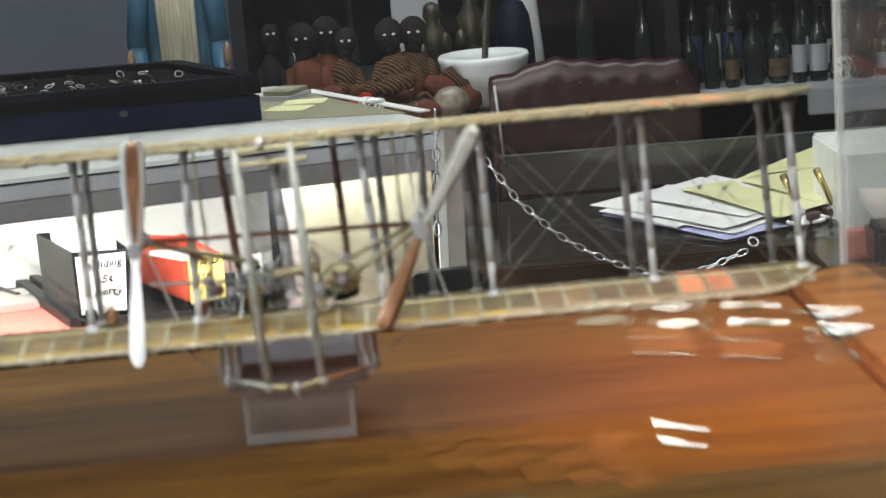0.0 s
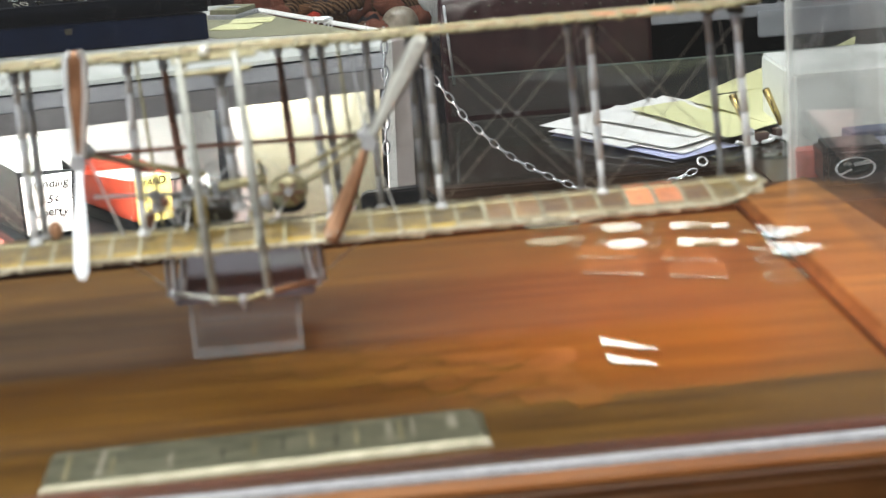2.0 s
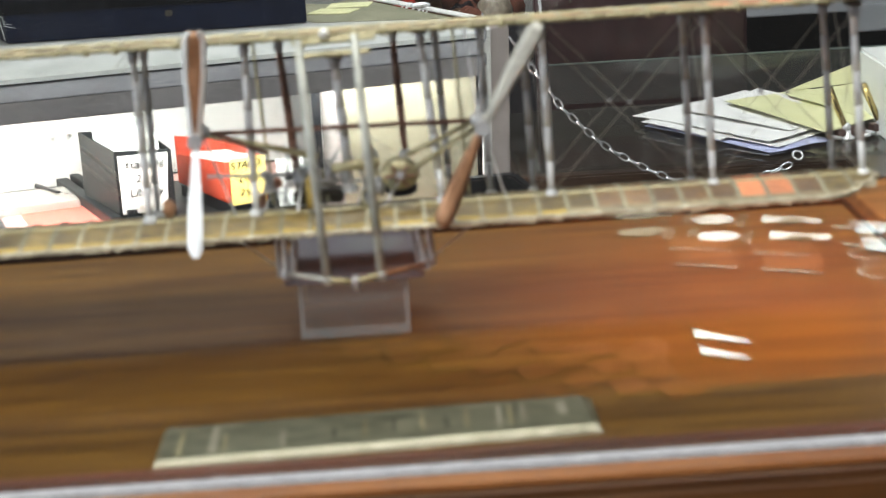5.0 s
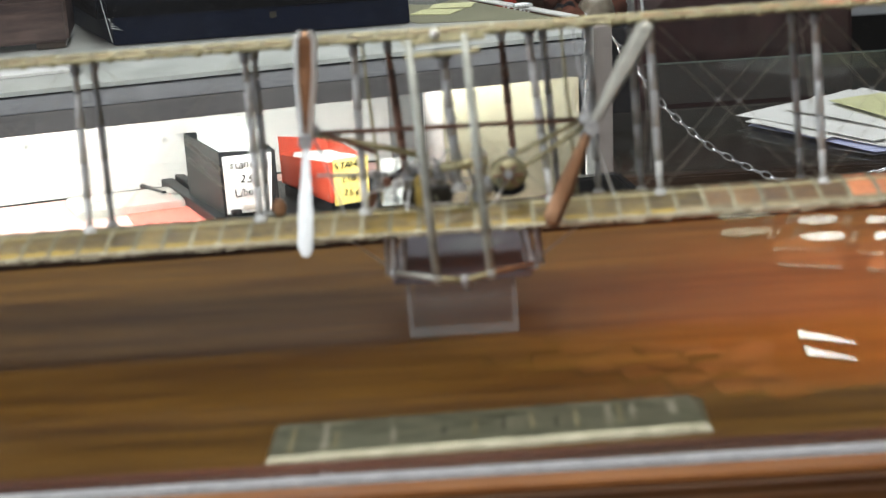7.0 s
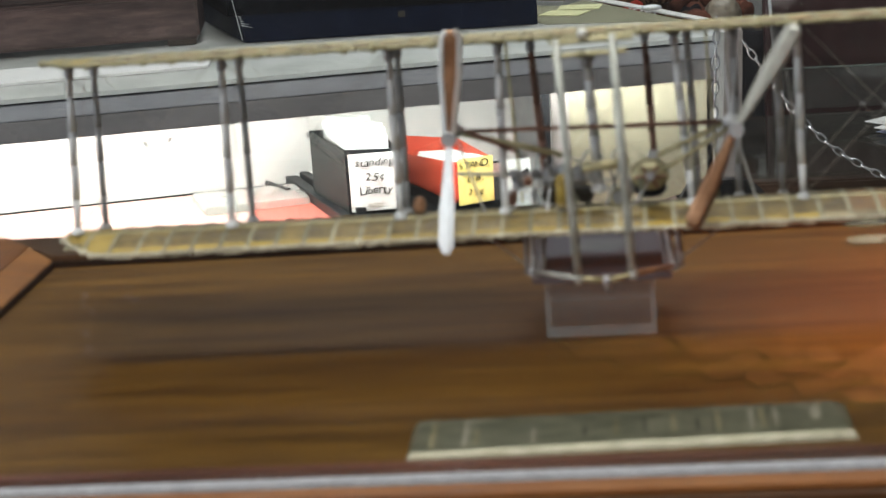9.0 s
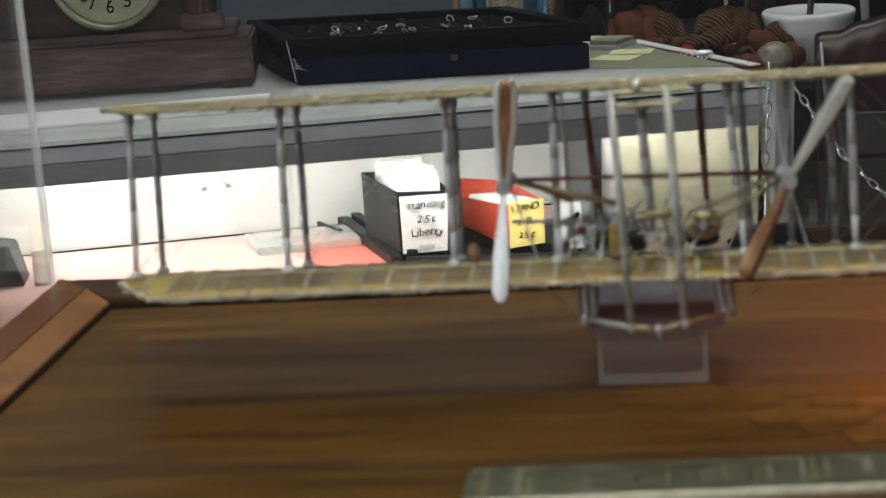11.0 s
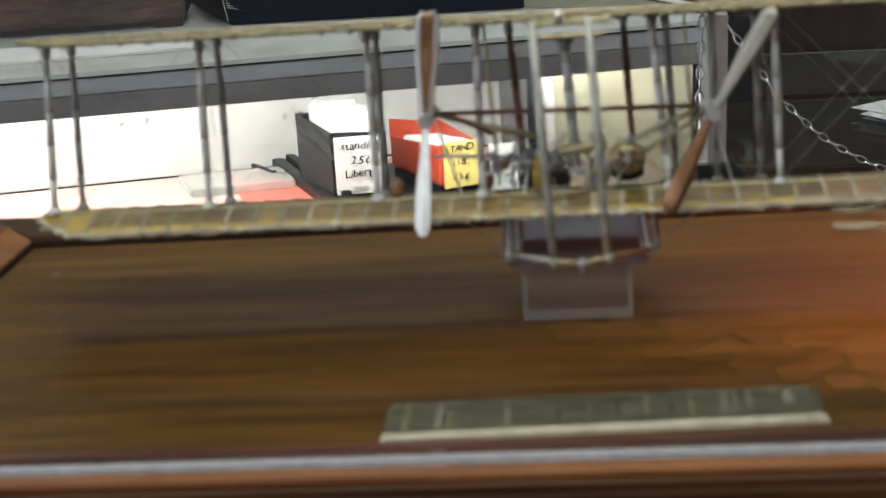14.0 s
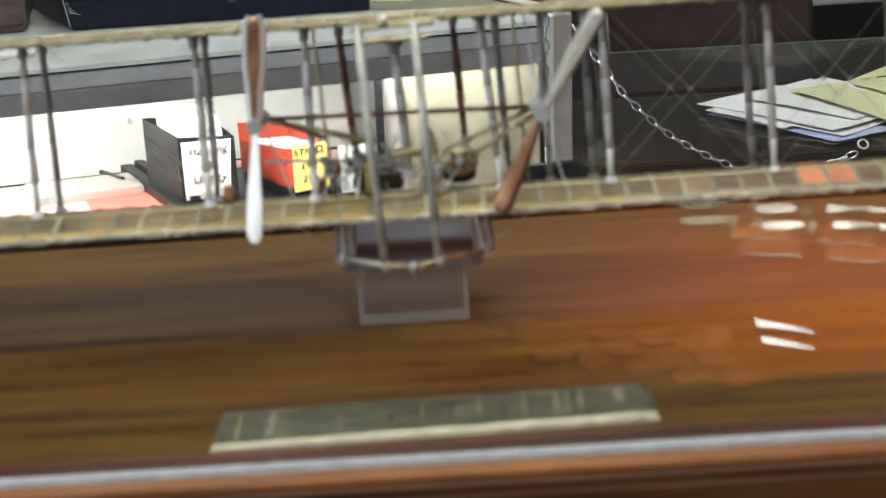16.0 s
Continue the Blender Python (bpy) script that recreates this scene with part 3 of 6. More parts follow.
part("polished_edge", mesh(box, (0.008, -0.0005, 0.0046), (0.0515, 0.0012, 0.0052)), CLOUDY_EDGE, stand, "cloudy glued foot").visible_shadow = False

# ---- the model aeroplane ----
plane = thing("biplane_model", (0.008, 0.01, 0.056), "metal wire model of an early pusher biplane with amber wings", "model aeroplane")
LOWER = [(-0.029, 0.0655), (-0.022, 0.0668), (-0.012, 0.0688), (0.0, 0.0695), (0.014, 0.0685), (0.028, 0.0650), (0.040, 0.0612), (0.043, 0.0600)]
UPPER = [(-0.027, 0.1628), (-0.020, 0.1627), (-0.010, 0.1622), (0.0, 0.1613), (0.014, 0.1600), (0.028, 0.1580), (0.039, 0.1562), (0.042, 0.1550)]
WX0, WX1, RIBS = -0.268, 0.276, 38


def reach(x):
    """How far the trailing edge is cut back at the rounded tips."""
    d = min(x - WX0, WX1 - x)
    return 0.0 if d > 0.03 else 0.022 * (1 - d / 0.03) ** 2


def wing_point(prof, x, k, lift):
    y, z = prof[k]
    y2 = max(y, prof[0][0] + reach(x))
    if y2 > y:
        z = np.interp(y2, [p[0] for p in prof], [p[1] for p in prof])
    return Vector((x, y2, float(z) + lift + 0.004 * (x - 0.008) / 0.27 * 0.35))


def wing_strip(bm, prof, xa, xb, t0, t1, first=0, last=7):
    """A curved strip of wing between two stations and two chord points, from t0 to t1 above the chord line."""
    n = last - first + 1
    rows = []
    for x in (xa, xb):
        rows.append(([bm.verts.new(wing_point(prof, x, k, t0)) for k in range(first, last + 1)], [bm.verts.new(wing_point(prof, x, k, t1)) for k in range(first, last + 1)]))
    (a0, a1), (b0, b1) = rows
    for k in range(n - 1):
        bm.faces.new((a1[k], a1[k + 1], b1[k + 1], b1[k]))
        bm.faces.new((a0[k], b0[k], b0[k + 1], a0[k + 1]))
        bm.faces.new((a0[k], a0[k + 1], a1[k + 1], a1[k]))
        bm.faces.new((b0[k], b1[k], b1[k + 1], b0[k + 1]))
    bm.faces.new((a0[0], a1[0], b1[0], b0[0]))
    bm.faces.new((a0[-1], b0[-1], b1[-1], a1[-1]))


def wing(name, prof, rust_from, orange, cloth):
    spar = mesh(tube, (WX0 + 0.004, prof[3][0], prof[3][1] - 0.0012), (WX1 - 0.004, prof[3][0], prof[3][1] + 0.0014), 0.0011)
    w = part(name, spar, OLIVE, plane, "wing of amber varnished panels between pale ribs")
    step = (WX1 - WX0) / RIBS
    rs = random.Random(len(name))
    trim = OLIVE if cloth is FABRIC_TOP else WING_EDGE
    for i in range(RIBS):
        xa, xb = WX0 + i * step, WX0 + (i + 1) * step
        mid = (xa + xb) / 2
        mat = PANEL_ORANGE if orange[0] < mid < orange[1] else FABRIC_RUST if rust_from < mid < 0.25 else FABRIC_YELLOW if mid < -0.24 else cloth
        part("panel", mesh(wing_strip, prof, xa + 0.0006, xb - 0.0006, -0.0006, 0.0004, 1), mat, w, smooth=False)
        part("hem", mesh(wing_strip, prof, xa + 0.0006, xb - 0.0006, -0.0007, 0.0006, 0, 1), FABRIC_YELLOW if mid < 0.12 and cloth is FABRIC else mat if mid > 0.10 and cloth is FABRIC_TOP else HEM, w)
    for i in range(RIBS + 1):
        x = WX0 + i * step
        part("rib", mesh(wing_strip, prof, x - 0.0010 if i else x, x + 0.0010 if i < RIBS else x + 0.0002, -0.0009, 0.0010), RIB, w)
        part("rib_end", mesh(ball, wing_point(prof, x, 0, 0.0), 0.0021, (1.25, 0.8, rs.uniform(0.7, 1.1)), 8), WING_EDGE if cloth is FABRIC else OLIVE, w, smooth=True)
    for k, r, mt in ((0, 0.0012, trim), (7, 0.0012, OLIVE), (5, 0.0007, OLIVE)):
        bm = bmesh.new()
        for i in range(RIBS * 2):
            xa, xb = WX0 + i * step / 2, WX0 + (i + 1) * step / 2
            tube(bm, wing_point(prof, xa, k, 0), wing_point(prof, xb, k, 0), r, seg=6)
        part("edge_wire", bm, mt, w, smooth=True)
    for i in range(RIBS if cloth is FABRIC else 0):
        x = WX0 + (i + 0.5) * step
        part("scallop", mesh(box, tuple(wing_point(prof, x, 0, -0.0004)), (step * rs.uniform(0.35, 0.75), 0.0016, rs.uniform(0.0018, 0.0034)), 0, 0, rs.uniform(-9, 9)), trim if i % 4 else RIB, w)
    return w


wing("lower_wing", LOWER, 0.13, (0.200, 0.228), FABRIC)
wing("upper_wing", UPPER, 0.10, (0.185, 0.235), FABRIC_TOP)


def lz(y):
    return float(np.interp(y, [p[0] for p in LOWER], [p[1] for p in LOWER]))


def uz(y):
    return float(np.interp(y, [p[0] for p in UPPER], [p[1] for p in UPPER]))


def strut(xb, xt, y, mat, r=0.0017, z0=None, z1=None):
    zb, zt = (lz(y) if z0 is None else z0), (uz(y) - 0.001 if z1 is None else z1)
    bm = bmesh.new()
    n = 5
    for i in range(n):
        a, b = i / n, (i + 1) / n
        ra, rb = (r * (0.82 + 0.36 * math.sin(math.pi * s)) for s in (a, b))
        tube(bm, (xb + (xt - xb) * a, y, zb + (zt - zb) * a), (xb + (xt - xb) * b, y, zb + (zt - zb) * b), ra, rb, 8)
    s = part("strut", bm, mat, plane, smooth=True)
    part("foot", mesh(lathe, (xb, y, zb), [(r * 2.0, 0), (r * 1.9, 0.0016), (r * 1.1, 0.0036)], 8), PEWTER, s)
    part("cap", mesh(box, (xt, y, zt - 0.0018), (r * 4.6, r * 3.2, 0.0036), 0, 0, 8), BRONZE, s, "dark wire clamp", bevel=0.0008)
    part("collar", mesh(ball, (xb + (xt - xb) * 0.93, y, zb + (zt - zb) * 0.93), r * 1.5, (1, 1, 1.5), 10), PEWTER_DARK, s, smooth=True)


NEAR = [(-0.262, -0.2565), (-0.180, -0.1775), (-0.092, -0.092), (-0.038, -0.037), (0.057, 0.050), (0.1125, 0.1105), (0.195, 0.192), (0.2715, 0.266)]
FAR = [(-0.257, -0.2535), (-0.176, -0.1755), (-0.0925, -0.0915), (0.062, 0.058), (0.083, 0.0815), (0.1055, 0.1035), (0.189, 0.186), (0.264, 0.259)]
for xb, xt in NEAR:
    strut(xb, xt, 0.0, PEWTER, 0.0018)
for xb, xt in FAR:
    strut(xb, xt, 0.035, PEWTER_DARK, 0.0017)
strut(-0.0165, -0.0225, 0.033, OXBLOOD, 0.0018)
strut(0.0395, 0.0365, 0.033, OXBLOOD, 0.0017, 0.088)
strut(0.0105, 0.0068, 0.004, PEWTER, 0.0022, 0.078, 0.150)


def wire(p, q, r=0.00020, mat=WIRE):
    part("bracing_wire", mesh(tube, p, q, r, seg=4), mat, plane)


for row, y in ((NEAR, 0.0), (FAR, 0.035)):
    xs = [a for a, b in row if not -0.06 < a < 0.1]
    for a, b in zip(xs, xs[1:]):
        if b - a > 0.03 and not (a < 0 < b):
            wire((a, y, lz(y) + 0.002), (b, y, uz(y) - 0.003))
            wire((b, y, lz(y) + 0.002), (a, y, uz(y) - 0.003))
            part("wire_knot", mesh(ball, ((a + b) / 2, y, (lz(y) + uz(y)) / 2), 0.0011, (1.3, 1, 0.9), 8), PEWTER_DARK, plane, smooth=True)
for (a, _), (b, _) in zip(NEAR, FAR):
    wire((a, 0, lz(0)), (b, 0.035, uz(0.035)))
    wire((b, 0.035, lz(0.035)), (a, 0, uz(0)))
for a in (-0.180, 0.1125):
    wire((a, 0, uz(0) - 0.002), (a + (0.08 if a < 0 else -0.05), 0, lz(0) + 0.02))


def propeller(hub, tip_a, tip_b, mat_a, mat_b, width, turn_a, turn_b):
    """Two twisted blades on a hub, from hub towards each tip."""
    hub = Vector(hub)
    p = part("propeller", mesh(tube, hub - Vector((0, 0.004, 0)), hub + Vector((0, 0.034, 0)), 0.0024), PEWTER_DARK, plane, "twin-bladed copper pusher propeller, one blade silvered for its glare")
    for tip, mat, turn in ((Vector(tip_a), mat_a, turn_a), (Vector(tip_b), mat_b, turn_b)):
        d = tip - hub
        up, side = d.normalized(), d.normalized().cross(Vector((0, 1, 0))).normalized()
        front = Vector((0, -1, 0))
        bm = bmesh.new()
        rows = []
        n = 14
        for i in range(n + 1):
            s = i / n
            w = width * (0.42 + 0.58 * min(1, s * 1.7)) * (1 if s < 0.93 else (1 - ((s - 0.93) / 0.07) ** 2 * 0.55))
            a = radians(turn) * (1.2 - 0.3 * s)
            across = side * math.cos(a) + front * math.sin(a)
            normal = front * math.cos(a) - side * math.sin(a)
            ring = []
            for u, t in ((-0.5, 0), (-0.25, 0.0003), (0.1, 0.0004), (0.5, 0.0001), (0.1, -0.0008), (-0.25, -0.0008)):
                ring.append(bm.verts.new(hub + up * (0.002 + s * (d.length - 0.002)) + across * (u * w) + normal * t))
            rows.append(ring)
        for r0, r1 in zip(rows, rows[1:]):
            for j in range(6):
                bm.faces.new((r0[j], r0[(j + 1) % 6], r1[(j + 1) % 6], r1[j]))
        bm.faces.new(rows[0][::-1]), bm.faces.new(rows[-1])
        lines = [[v.co.copy() for v in ring] for ring in rows]
        blade = part("blade", bm, mat, p, "blade silvered to carry reflected glare" if mat in (SILVER, SILVER_DULL) else "copper blade", smooth=mat is not SILVER)
        # Silver tubes stand in for reflections along the upper copper blade.
        if mat is COPPER and tip.z > hub.z:
            for j, em, er in ((0, SILVER, 0.0017), (3, PEWTER, 0.0013)):
                eb = bmesh.new()
                for r0, r1 in zip(lines, lines[1:]):
                    tube(eb, r0[j], r1[j], er, seg=6)
                part("edge_glint", eb, em, blade, "silver strip standing in for the edge reflection")
    part("hub", mesh(lathe, hub - Vector((0, 0.002, 0)), [(0.0022, -0.005), (0.0034, -0.004), (0.0038, 0), (0.0036, 0.003)], 12, Matrix.Rotation(radians(90), 4, "X")), PEWTER_DARK, p)
    return p


# The silver material on one blade of each puts its glare into colour.
propeller((-0.0612, -0.035, 0.117), (-0.057, -0.035, 0.170), (-0.0668, -0.035, 0.0585), COPPER, SILVER, 0.0090, 18, 29)
propeller((0.0775, -0.035, 0.1145), (0.1075, -0.035, 0.1635), (0.0545, -0.035, 0.0665), SILVER_DULL, COPPER, 0.0092, -14, 14)

# chain tubes, cross bar and shaft supports
for name, p, q, r, mat in (("cross_bar", (-0.058, -0.002, 0.1135), (0.0765, -0.002, 0.1115), 0.0012, OXBLOOD),
                           ("chain_tube", (-0.058, -0.006, 0.1135), (-0.004, -0.006, 0.099), 0.0016, OLIVE),
                           ("chain_tube", (-0.058, -0.008, 0.116), (-0.030, -0.008, 0.103), 0.0011, OXBLOOD),
                           ("chain_tube", (0.002, -0.006, 0.0925), (0.026, -0.006, 0.0945), 0.0026, OLIVE),
                           ("chain_tube", (0.040, -0.004, 0.0965), (0.0765, -0.004, 0.1125), 0.0012, OLIVE),
                           ("chain_tube", (0.043, -0.004, 0.089), (0.0765, -0.004, 0.109), 0.0012, OLIVE),
                           ("lower_bar", (-0.062, 0.010, 0.089), (-0.008, 0.010, 0.0865), 0.0010, PEWTER_DARK)):
    part(name, mesh(tube, p, q, r, seg=8), mat, plane, smooth=True)
for hx, hz in ((-0.0605, 0.1165), (0.077, 0.114)):
    for sx in (-0.012, 0.012):
        wire((hx + sx * 0.4, 0.0, uz(0) - 0.002), (hx, -0.012, hz), 0.0005, PEWTER)
        wire((hx + sx, 0.0, lz(0) + 0.001), (hx, -0.012, hz), 0.0006, PEWTER)
    part("shaft_bearing", mesh(ball, (hx, -0.012, hz), 0.004, (1.2, 0.9, 0.9)), PEWTER_DARK, plane, smooth=True)

# pulley and engine
pulley = part("pulley", mesh(lathe, (0.036, 0.0, 0.0862), [(0.0045, -0.006), (0.0092, -0.0055), (0.0098, -0.003), (0.0078, -0.002), (0.0078, 0.001), (0.0098, 0.002), (0.0092, 0.0045), (0.004, 0.005)], 22,
                     Matrix.Rotation(radians(90), 4, "X") @ Matrix.Diagonal((1, 0.8, 1, 1))), OLIVE, plane, "olive brass chain pulley", smooth=True)
part("axle", mesh(tube, (0.036, -0.008, 0.087), (0.036, 0.02, 0.087), 0.0022), PEWTER_DARK, pulley)
for a in range(6):
    ca, sa = math.cos(a * 1.047), math.sin(a * 1.047)
    part("spoke", mesh(tube, (0.036 + 0.002 * ca, -0.0064, 0.0862 + 0.0016 * sa), (0.036 + 0.008 * ca, -0.0064, 0.0862 + 0.0064 * sa), 0.0008, seg=5), OXBLOOD, pulley)
part("sump", mesh(ball, (0.036, 0.004, 0.0782), 0.008, (1.1, 0.8, 0.62)), BLACK_LACQUER, plane, smooth=True)
engine = part("engine", mesh(box, (-0.006, 0.014, 0.0745), (0.026, 0.014, 0.007)), BRONZE, plane, "small grey engine with four cylinders", bevel=0.0015)
for i in range(4):
    part("cylinder", mesh(lathe, (-0.015 + i * 0.0078, 0.008, 0.081), [(0.0030, 0), (0.0034, 0.002), (0.0028, 0.004), (0.0034, 0.006), (0.0026, 0.009), (0.001, 0.0105)], 10), PEWTER if i % 2 else PEWTER_DARK, engine, smooth=True)
part("manifold", mesh(tube, (-0.018, 0.001, 0.086), (0.006, 0.001, 0.0845), 0.0010), PEWTER_DARK, engine, smooth=True)
part("fuel_tank", mesh(lathe, (-0.0085, -0.003, 0.072), [(0.003, 0), (0.0036, 0.001), (0.0036, 0.0145), (0.0018, 0.017)], 12), FABRIC_YELLOW, engine, "small brass tank", smooth=True)
part("magneto", mesh(box, (0.019, 0.004, 0.0745), (0.006, 0.007, 0.007)), PEWTER_DARK, engine, bevel=0.001)
part("magneto", mesh(ball, (0.025, 0.004, 0.080), 0.0045), PEWTER_DARK, engine, smooth=True)
for i in range(7):
    r2 = random.Random(i + 20)
    x = -0.024 + i * 0.0075
    part("control_rod", mesh(tube, (x, r2.uniform(-0.01, 0.02), 0.071), (x + r2.uniform(-0.01, 0.01), r2.uniform(-0.01, 0.02), 0.092 + r2.uniform(-0.004, 0.006)), 0.0007, seg=5), PEWTER if i % 2 else PEWTER_DARK, engine)
r9 = random.Random(31)
for k in range(26):
    x, y, z = r9.uniform(-0.034, 0.032), r9.uniform(-0.012, 0.024), r9.uniform(0.071, 0.092)
    mt = r9.choice((PEWTER, PEWTER, PEWTER_DARK, OLIVE, BRASS_OLD, OXBLOOD))
    if k % 3 == 0:
        part("fitting", mesh(box, (x, y, z), (r9.uniform(0.003, 0.007), 0.004, r9.uniform(0.003, 0.008)), r9.uniform(0, 60), r9.uniform(-20, 20)), mt, engine, bevel=0.0006)
    elif k % 3 == 1:
        part("pipe", mesh(torus, pose(x, y, z, r9.uniform(0, 90), r9.uniform(0, 90), 0), r9.uniform(0.003, 0.0055), 0.0007, 14, 5), mt, engine, smooth=True)
    else:
        part("control_rod", mesh(tube, (x, y, z), (x + r9.uniform(-0.014, 0.014), y + r9.uniform(-0.01, 0.01), z + r9.uniform(-0.012, 0.018)), 0.0007, seg=5), mt, engine)
for x, z0, z1 in ((-0.030, 0.070, 0.158), (0.026, 0.070, 0.100), (0.071, 0.069, 0.157)):
    part("thin_post", mesh(tube, (x, 0.018, z0), (x - 0.004, 0.016, z1), 0.0009, seg=6), OLIVE, plane)
part("seat_block", mesh(ball, (-0.0825, 0.006, 0.0745), 0.0045, (0.8, 0.8, 1.1)), COPPER, plane, "small tan knob on the wing", smooth=True)

# tail frame and skids
YR = -0.083
tail = part("tail_frame", mesh(tube, (-0.008, YR, 0.1685), (0.0295, YR, 0.1695), 0.0014), OLIVE, plane, "upright twin-post tail frame")
part("cross_bar", mesh(tube, (-0.0075, YR, 0.1622), (0.027, YR, 0.1632), 0.0012), OLIVE, tail)
part("post", mesh(tube, (-0.0005, YR, 0.0565), (-0.0055, YR, 0.170), 0.0020), TAIL_GREY, tail, smooth=True)
part("post", mesh(tube, (0.0248, YR, 0.0580), (0.0200, YR, 0.171), 0.0020), TAIL_GREY, tail, smooth=True)
part("knob", mesh(ball, (0.0068, YR - 0.002, 0.1725), 0.0024), SILVER, tail, "small silver knob", smooth=True)
SK = [(-0.0252, -0.012, 0.0410), (-0.0005, YR, 0.0570), (0.0125, YR, 0.0552), (0.0250, YR, 0.0580), (0.0455, -0.008, 0.0400)]
for i, (p, q) in enumerate(zip(SK, SK[1:])):
    part("skid_bar", mesh(tube, p, q, 0.0015), (TAIL_GREY, OLIVE, OLIVE, COPPER)[i], tail, smooth=True)
for i, p in enumerate(SK):
    part("joint", mesh(ball, p, 0.0026, (0.9, 0.9, 1.2)), PEWTER if i in (0, 4) else TAIL_GREY if i != 2 else PEWTER_DARK, tail, smooth=True)
part("hanging_peg", mesh(tube, (0.0125, YR, 0.0565), (0.0130, YR, 0.0505), 0.0016, 0.0010), PEWTER_DARK, tail, smooth=True)
for sx, sy, lean in ((-0.0252, -0.012, 0.001), (0.0455, -0.008, -0.003)):
    for dx, rr, mt in ((0.0, 0.0017, PEWTER), (0.0042, 0.0021, PEWTER_DARK), (-0.0030, 0.0011, PEWTER_DARK)):
        part("skid_post", mesh(tube, (sx + dx, sy, 0.0395), (sx + dx * 1.3 + lean, sy + 0.006, 0.0665), rr, seg=8), mt, tail, smooth=True)
    part("skid_shoe", mesh(box, (sx + 0.001, sy + 0.012, 0.0396), (0.0045, 0.034, 0.0028)), PEWTER_DARK, tail, bevel=0.0008)
for sx in (-0.0055, 0.0200):
    part("boom", mesh(tube, (sx, YR, 0.1615), (sx, 0.0, 0.1585), 0.0009), OLIVE, tail)
for sx, bx in ((-0.0252, -0.05), (0.0455, 0.075)):
    part("stay_wire", mesh(tube, (sx, -0.012, 0.042), (bx, -0.02, 0.0655), 0.0004, seg=5), PEWTER_DARK, tail)


# ---- the lit showcase behind ----
def along(x, base=0.697):
    """The showcase's front line, in plan."""
    return base + 0.219 * (x + 0.43)


SX0, SX1 = -1.25, 0.135
case = thing("showcase", (-0.5, 0.95, -1.0), "glass showcase with a grey frame and white lit interior", "showcase")


def front_bar(bm, z0, z1, depth, dy=0.0, xa=SX0, xb=SX1):
    slab(bm, [(xa, along(xa) + dy), (xb, along(xb) + dy), (xb - 0.2 * depth, along(xb) + dy + depth), (xa - 0.2 * depth, along(xa) + dy + depth)], z0, z1)


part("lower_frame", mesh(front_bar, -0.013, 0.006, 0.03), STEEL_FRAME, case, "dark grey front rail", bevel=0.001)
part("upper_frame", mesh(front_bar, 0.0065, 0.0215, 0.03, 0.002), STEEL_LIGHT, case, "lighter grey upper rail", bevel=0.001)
part("seam", mesh(front_bar, 0.0216, 0.0226, 0.003, 0.001), INK, case)
part("top_glass", mesh(slab, [(SX0, along(SX0) + 0.004), (SX1, along(SX1) + 0.004), (-0.05, 1.22), (SX0, 0.98)], 0.0228, 0.0268), GLASS_TOP, case, "pale green-grey glass top")
part("top_lining", mesh(slab, [(SX0, along(SX0) + 0.033), (SX1 - 0.01, along(SX1) + 0.033), (-0.055, 1.21), (SX0, 0.975)], 0.012, 0.0215), WHITE_TRIM, case)
# Drawn wider than the ledge so its white doubles as glare on the glass.
part("white_strip", mesh(slab, [(-0.95, 0.665), (-0.36, 0.795), (-0.37, 0.885), (-0.96, 0.75)], 0.0272, 0.030), PAPER, case, "white ledge strip under the clock, widened for the glass glare")
part("right_edge", mesh(slab, [(0.105, 0.92), (0.116, 0.925), (-0.006, 1.155), (-0.018, 1.148)], 0.0272, 0.0285), WHITE_TRIM, case, "pale raised edge")
# Floor is pale pink; the pad near the tray is redder.
part("inner_floor", mesh(slab, [(-1.25, 0.55), (0.1, 0.845), (0.05, 1.33), (-1.25, 0.965)], -0.19, -0.177), PINK_FELT, case, "pale pink felt floor")
part("felt_pad", mesh(slab, [(-0.345, 0.945), (-0.25, 0.955), (-0.345, 1.15), (-0.410, 1.13)], -0.1768, -0.1755), RED_FELT, case, "brighter red felt pad")
part("back_board", mesh(block, [(-1.25, 0.955, -0.177), (-0.02, 1.278, -0.177), (-0.02, 1.308, -0.177), (-1.25, 0.985, -0.177)],
                        [(-1.25, 0.955, 0.008), (-0.02, 1.278, 0.0), (-0.02, 1.308, 0.0), (-1.25, 0.985, 0.008)]), WHITE_BOARD, case, "bright white back board")
part("board_gap", mesh(slab, [(-1.25, 0.950), (-0.02, 1.273), (-0.02, 1.2755), (-1.25, 0.9525)], -0.1768, -0.1752), GREY_SIDE, case, "dark seam at the foot of the back board")
part("divider", mesh(block, [(-0.055, 0.905, -0.177), (-0.047, 0.905, -0.177), (-0.085, 1.12, -0.177), (-0.093, 1.12, -0.177)],
                     [(-0.052, 0.905, -0.016), (-0.044, 0.905, -0.016), (-0.085, 1.12, -0.016), (-0.093, 1.12, -0.016)]), BLACK_PLASTIC, case, "narrow black divider")
part("grey_panel", mesh(block, [(-0.046, 0.915, -0.176), (-0.026, 0.905, -0.176), (-0.026, 0.925, -0.176), (-0.046, 0.93, -0.176)],
                        [(-0.043, 0.915, -0.014), (-0.026, 0.905, -0.014), (-0.026, 0.925, -0.014), (-0.043, 0.93, -0.014)]), POST_PAINT, case, "grey panel beside the divider")
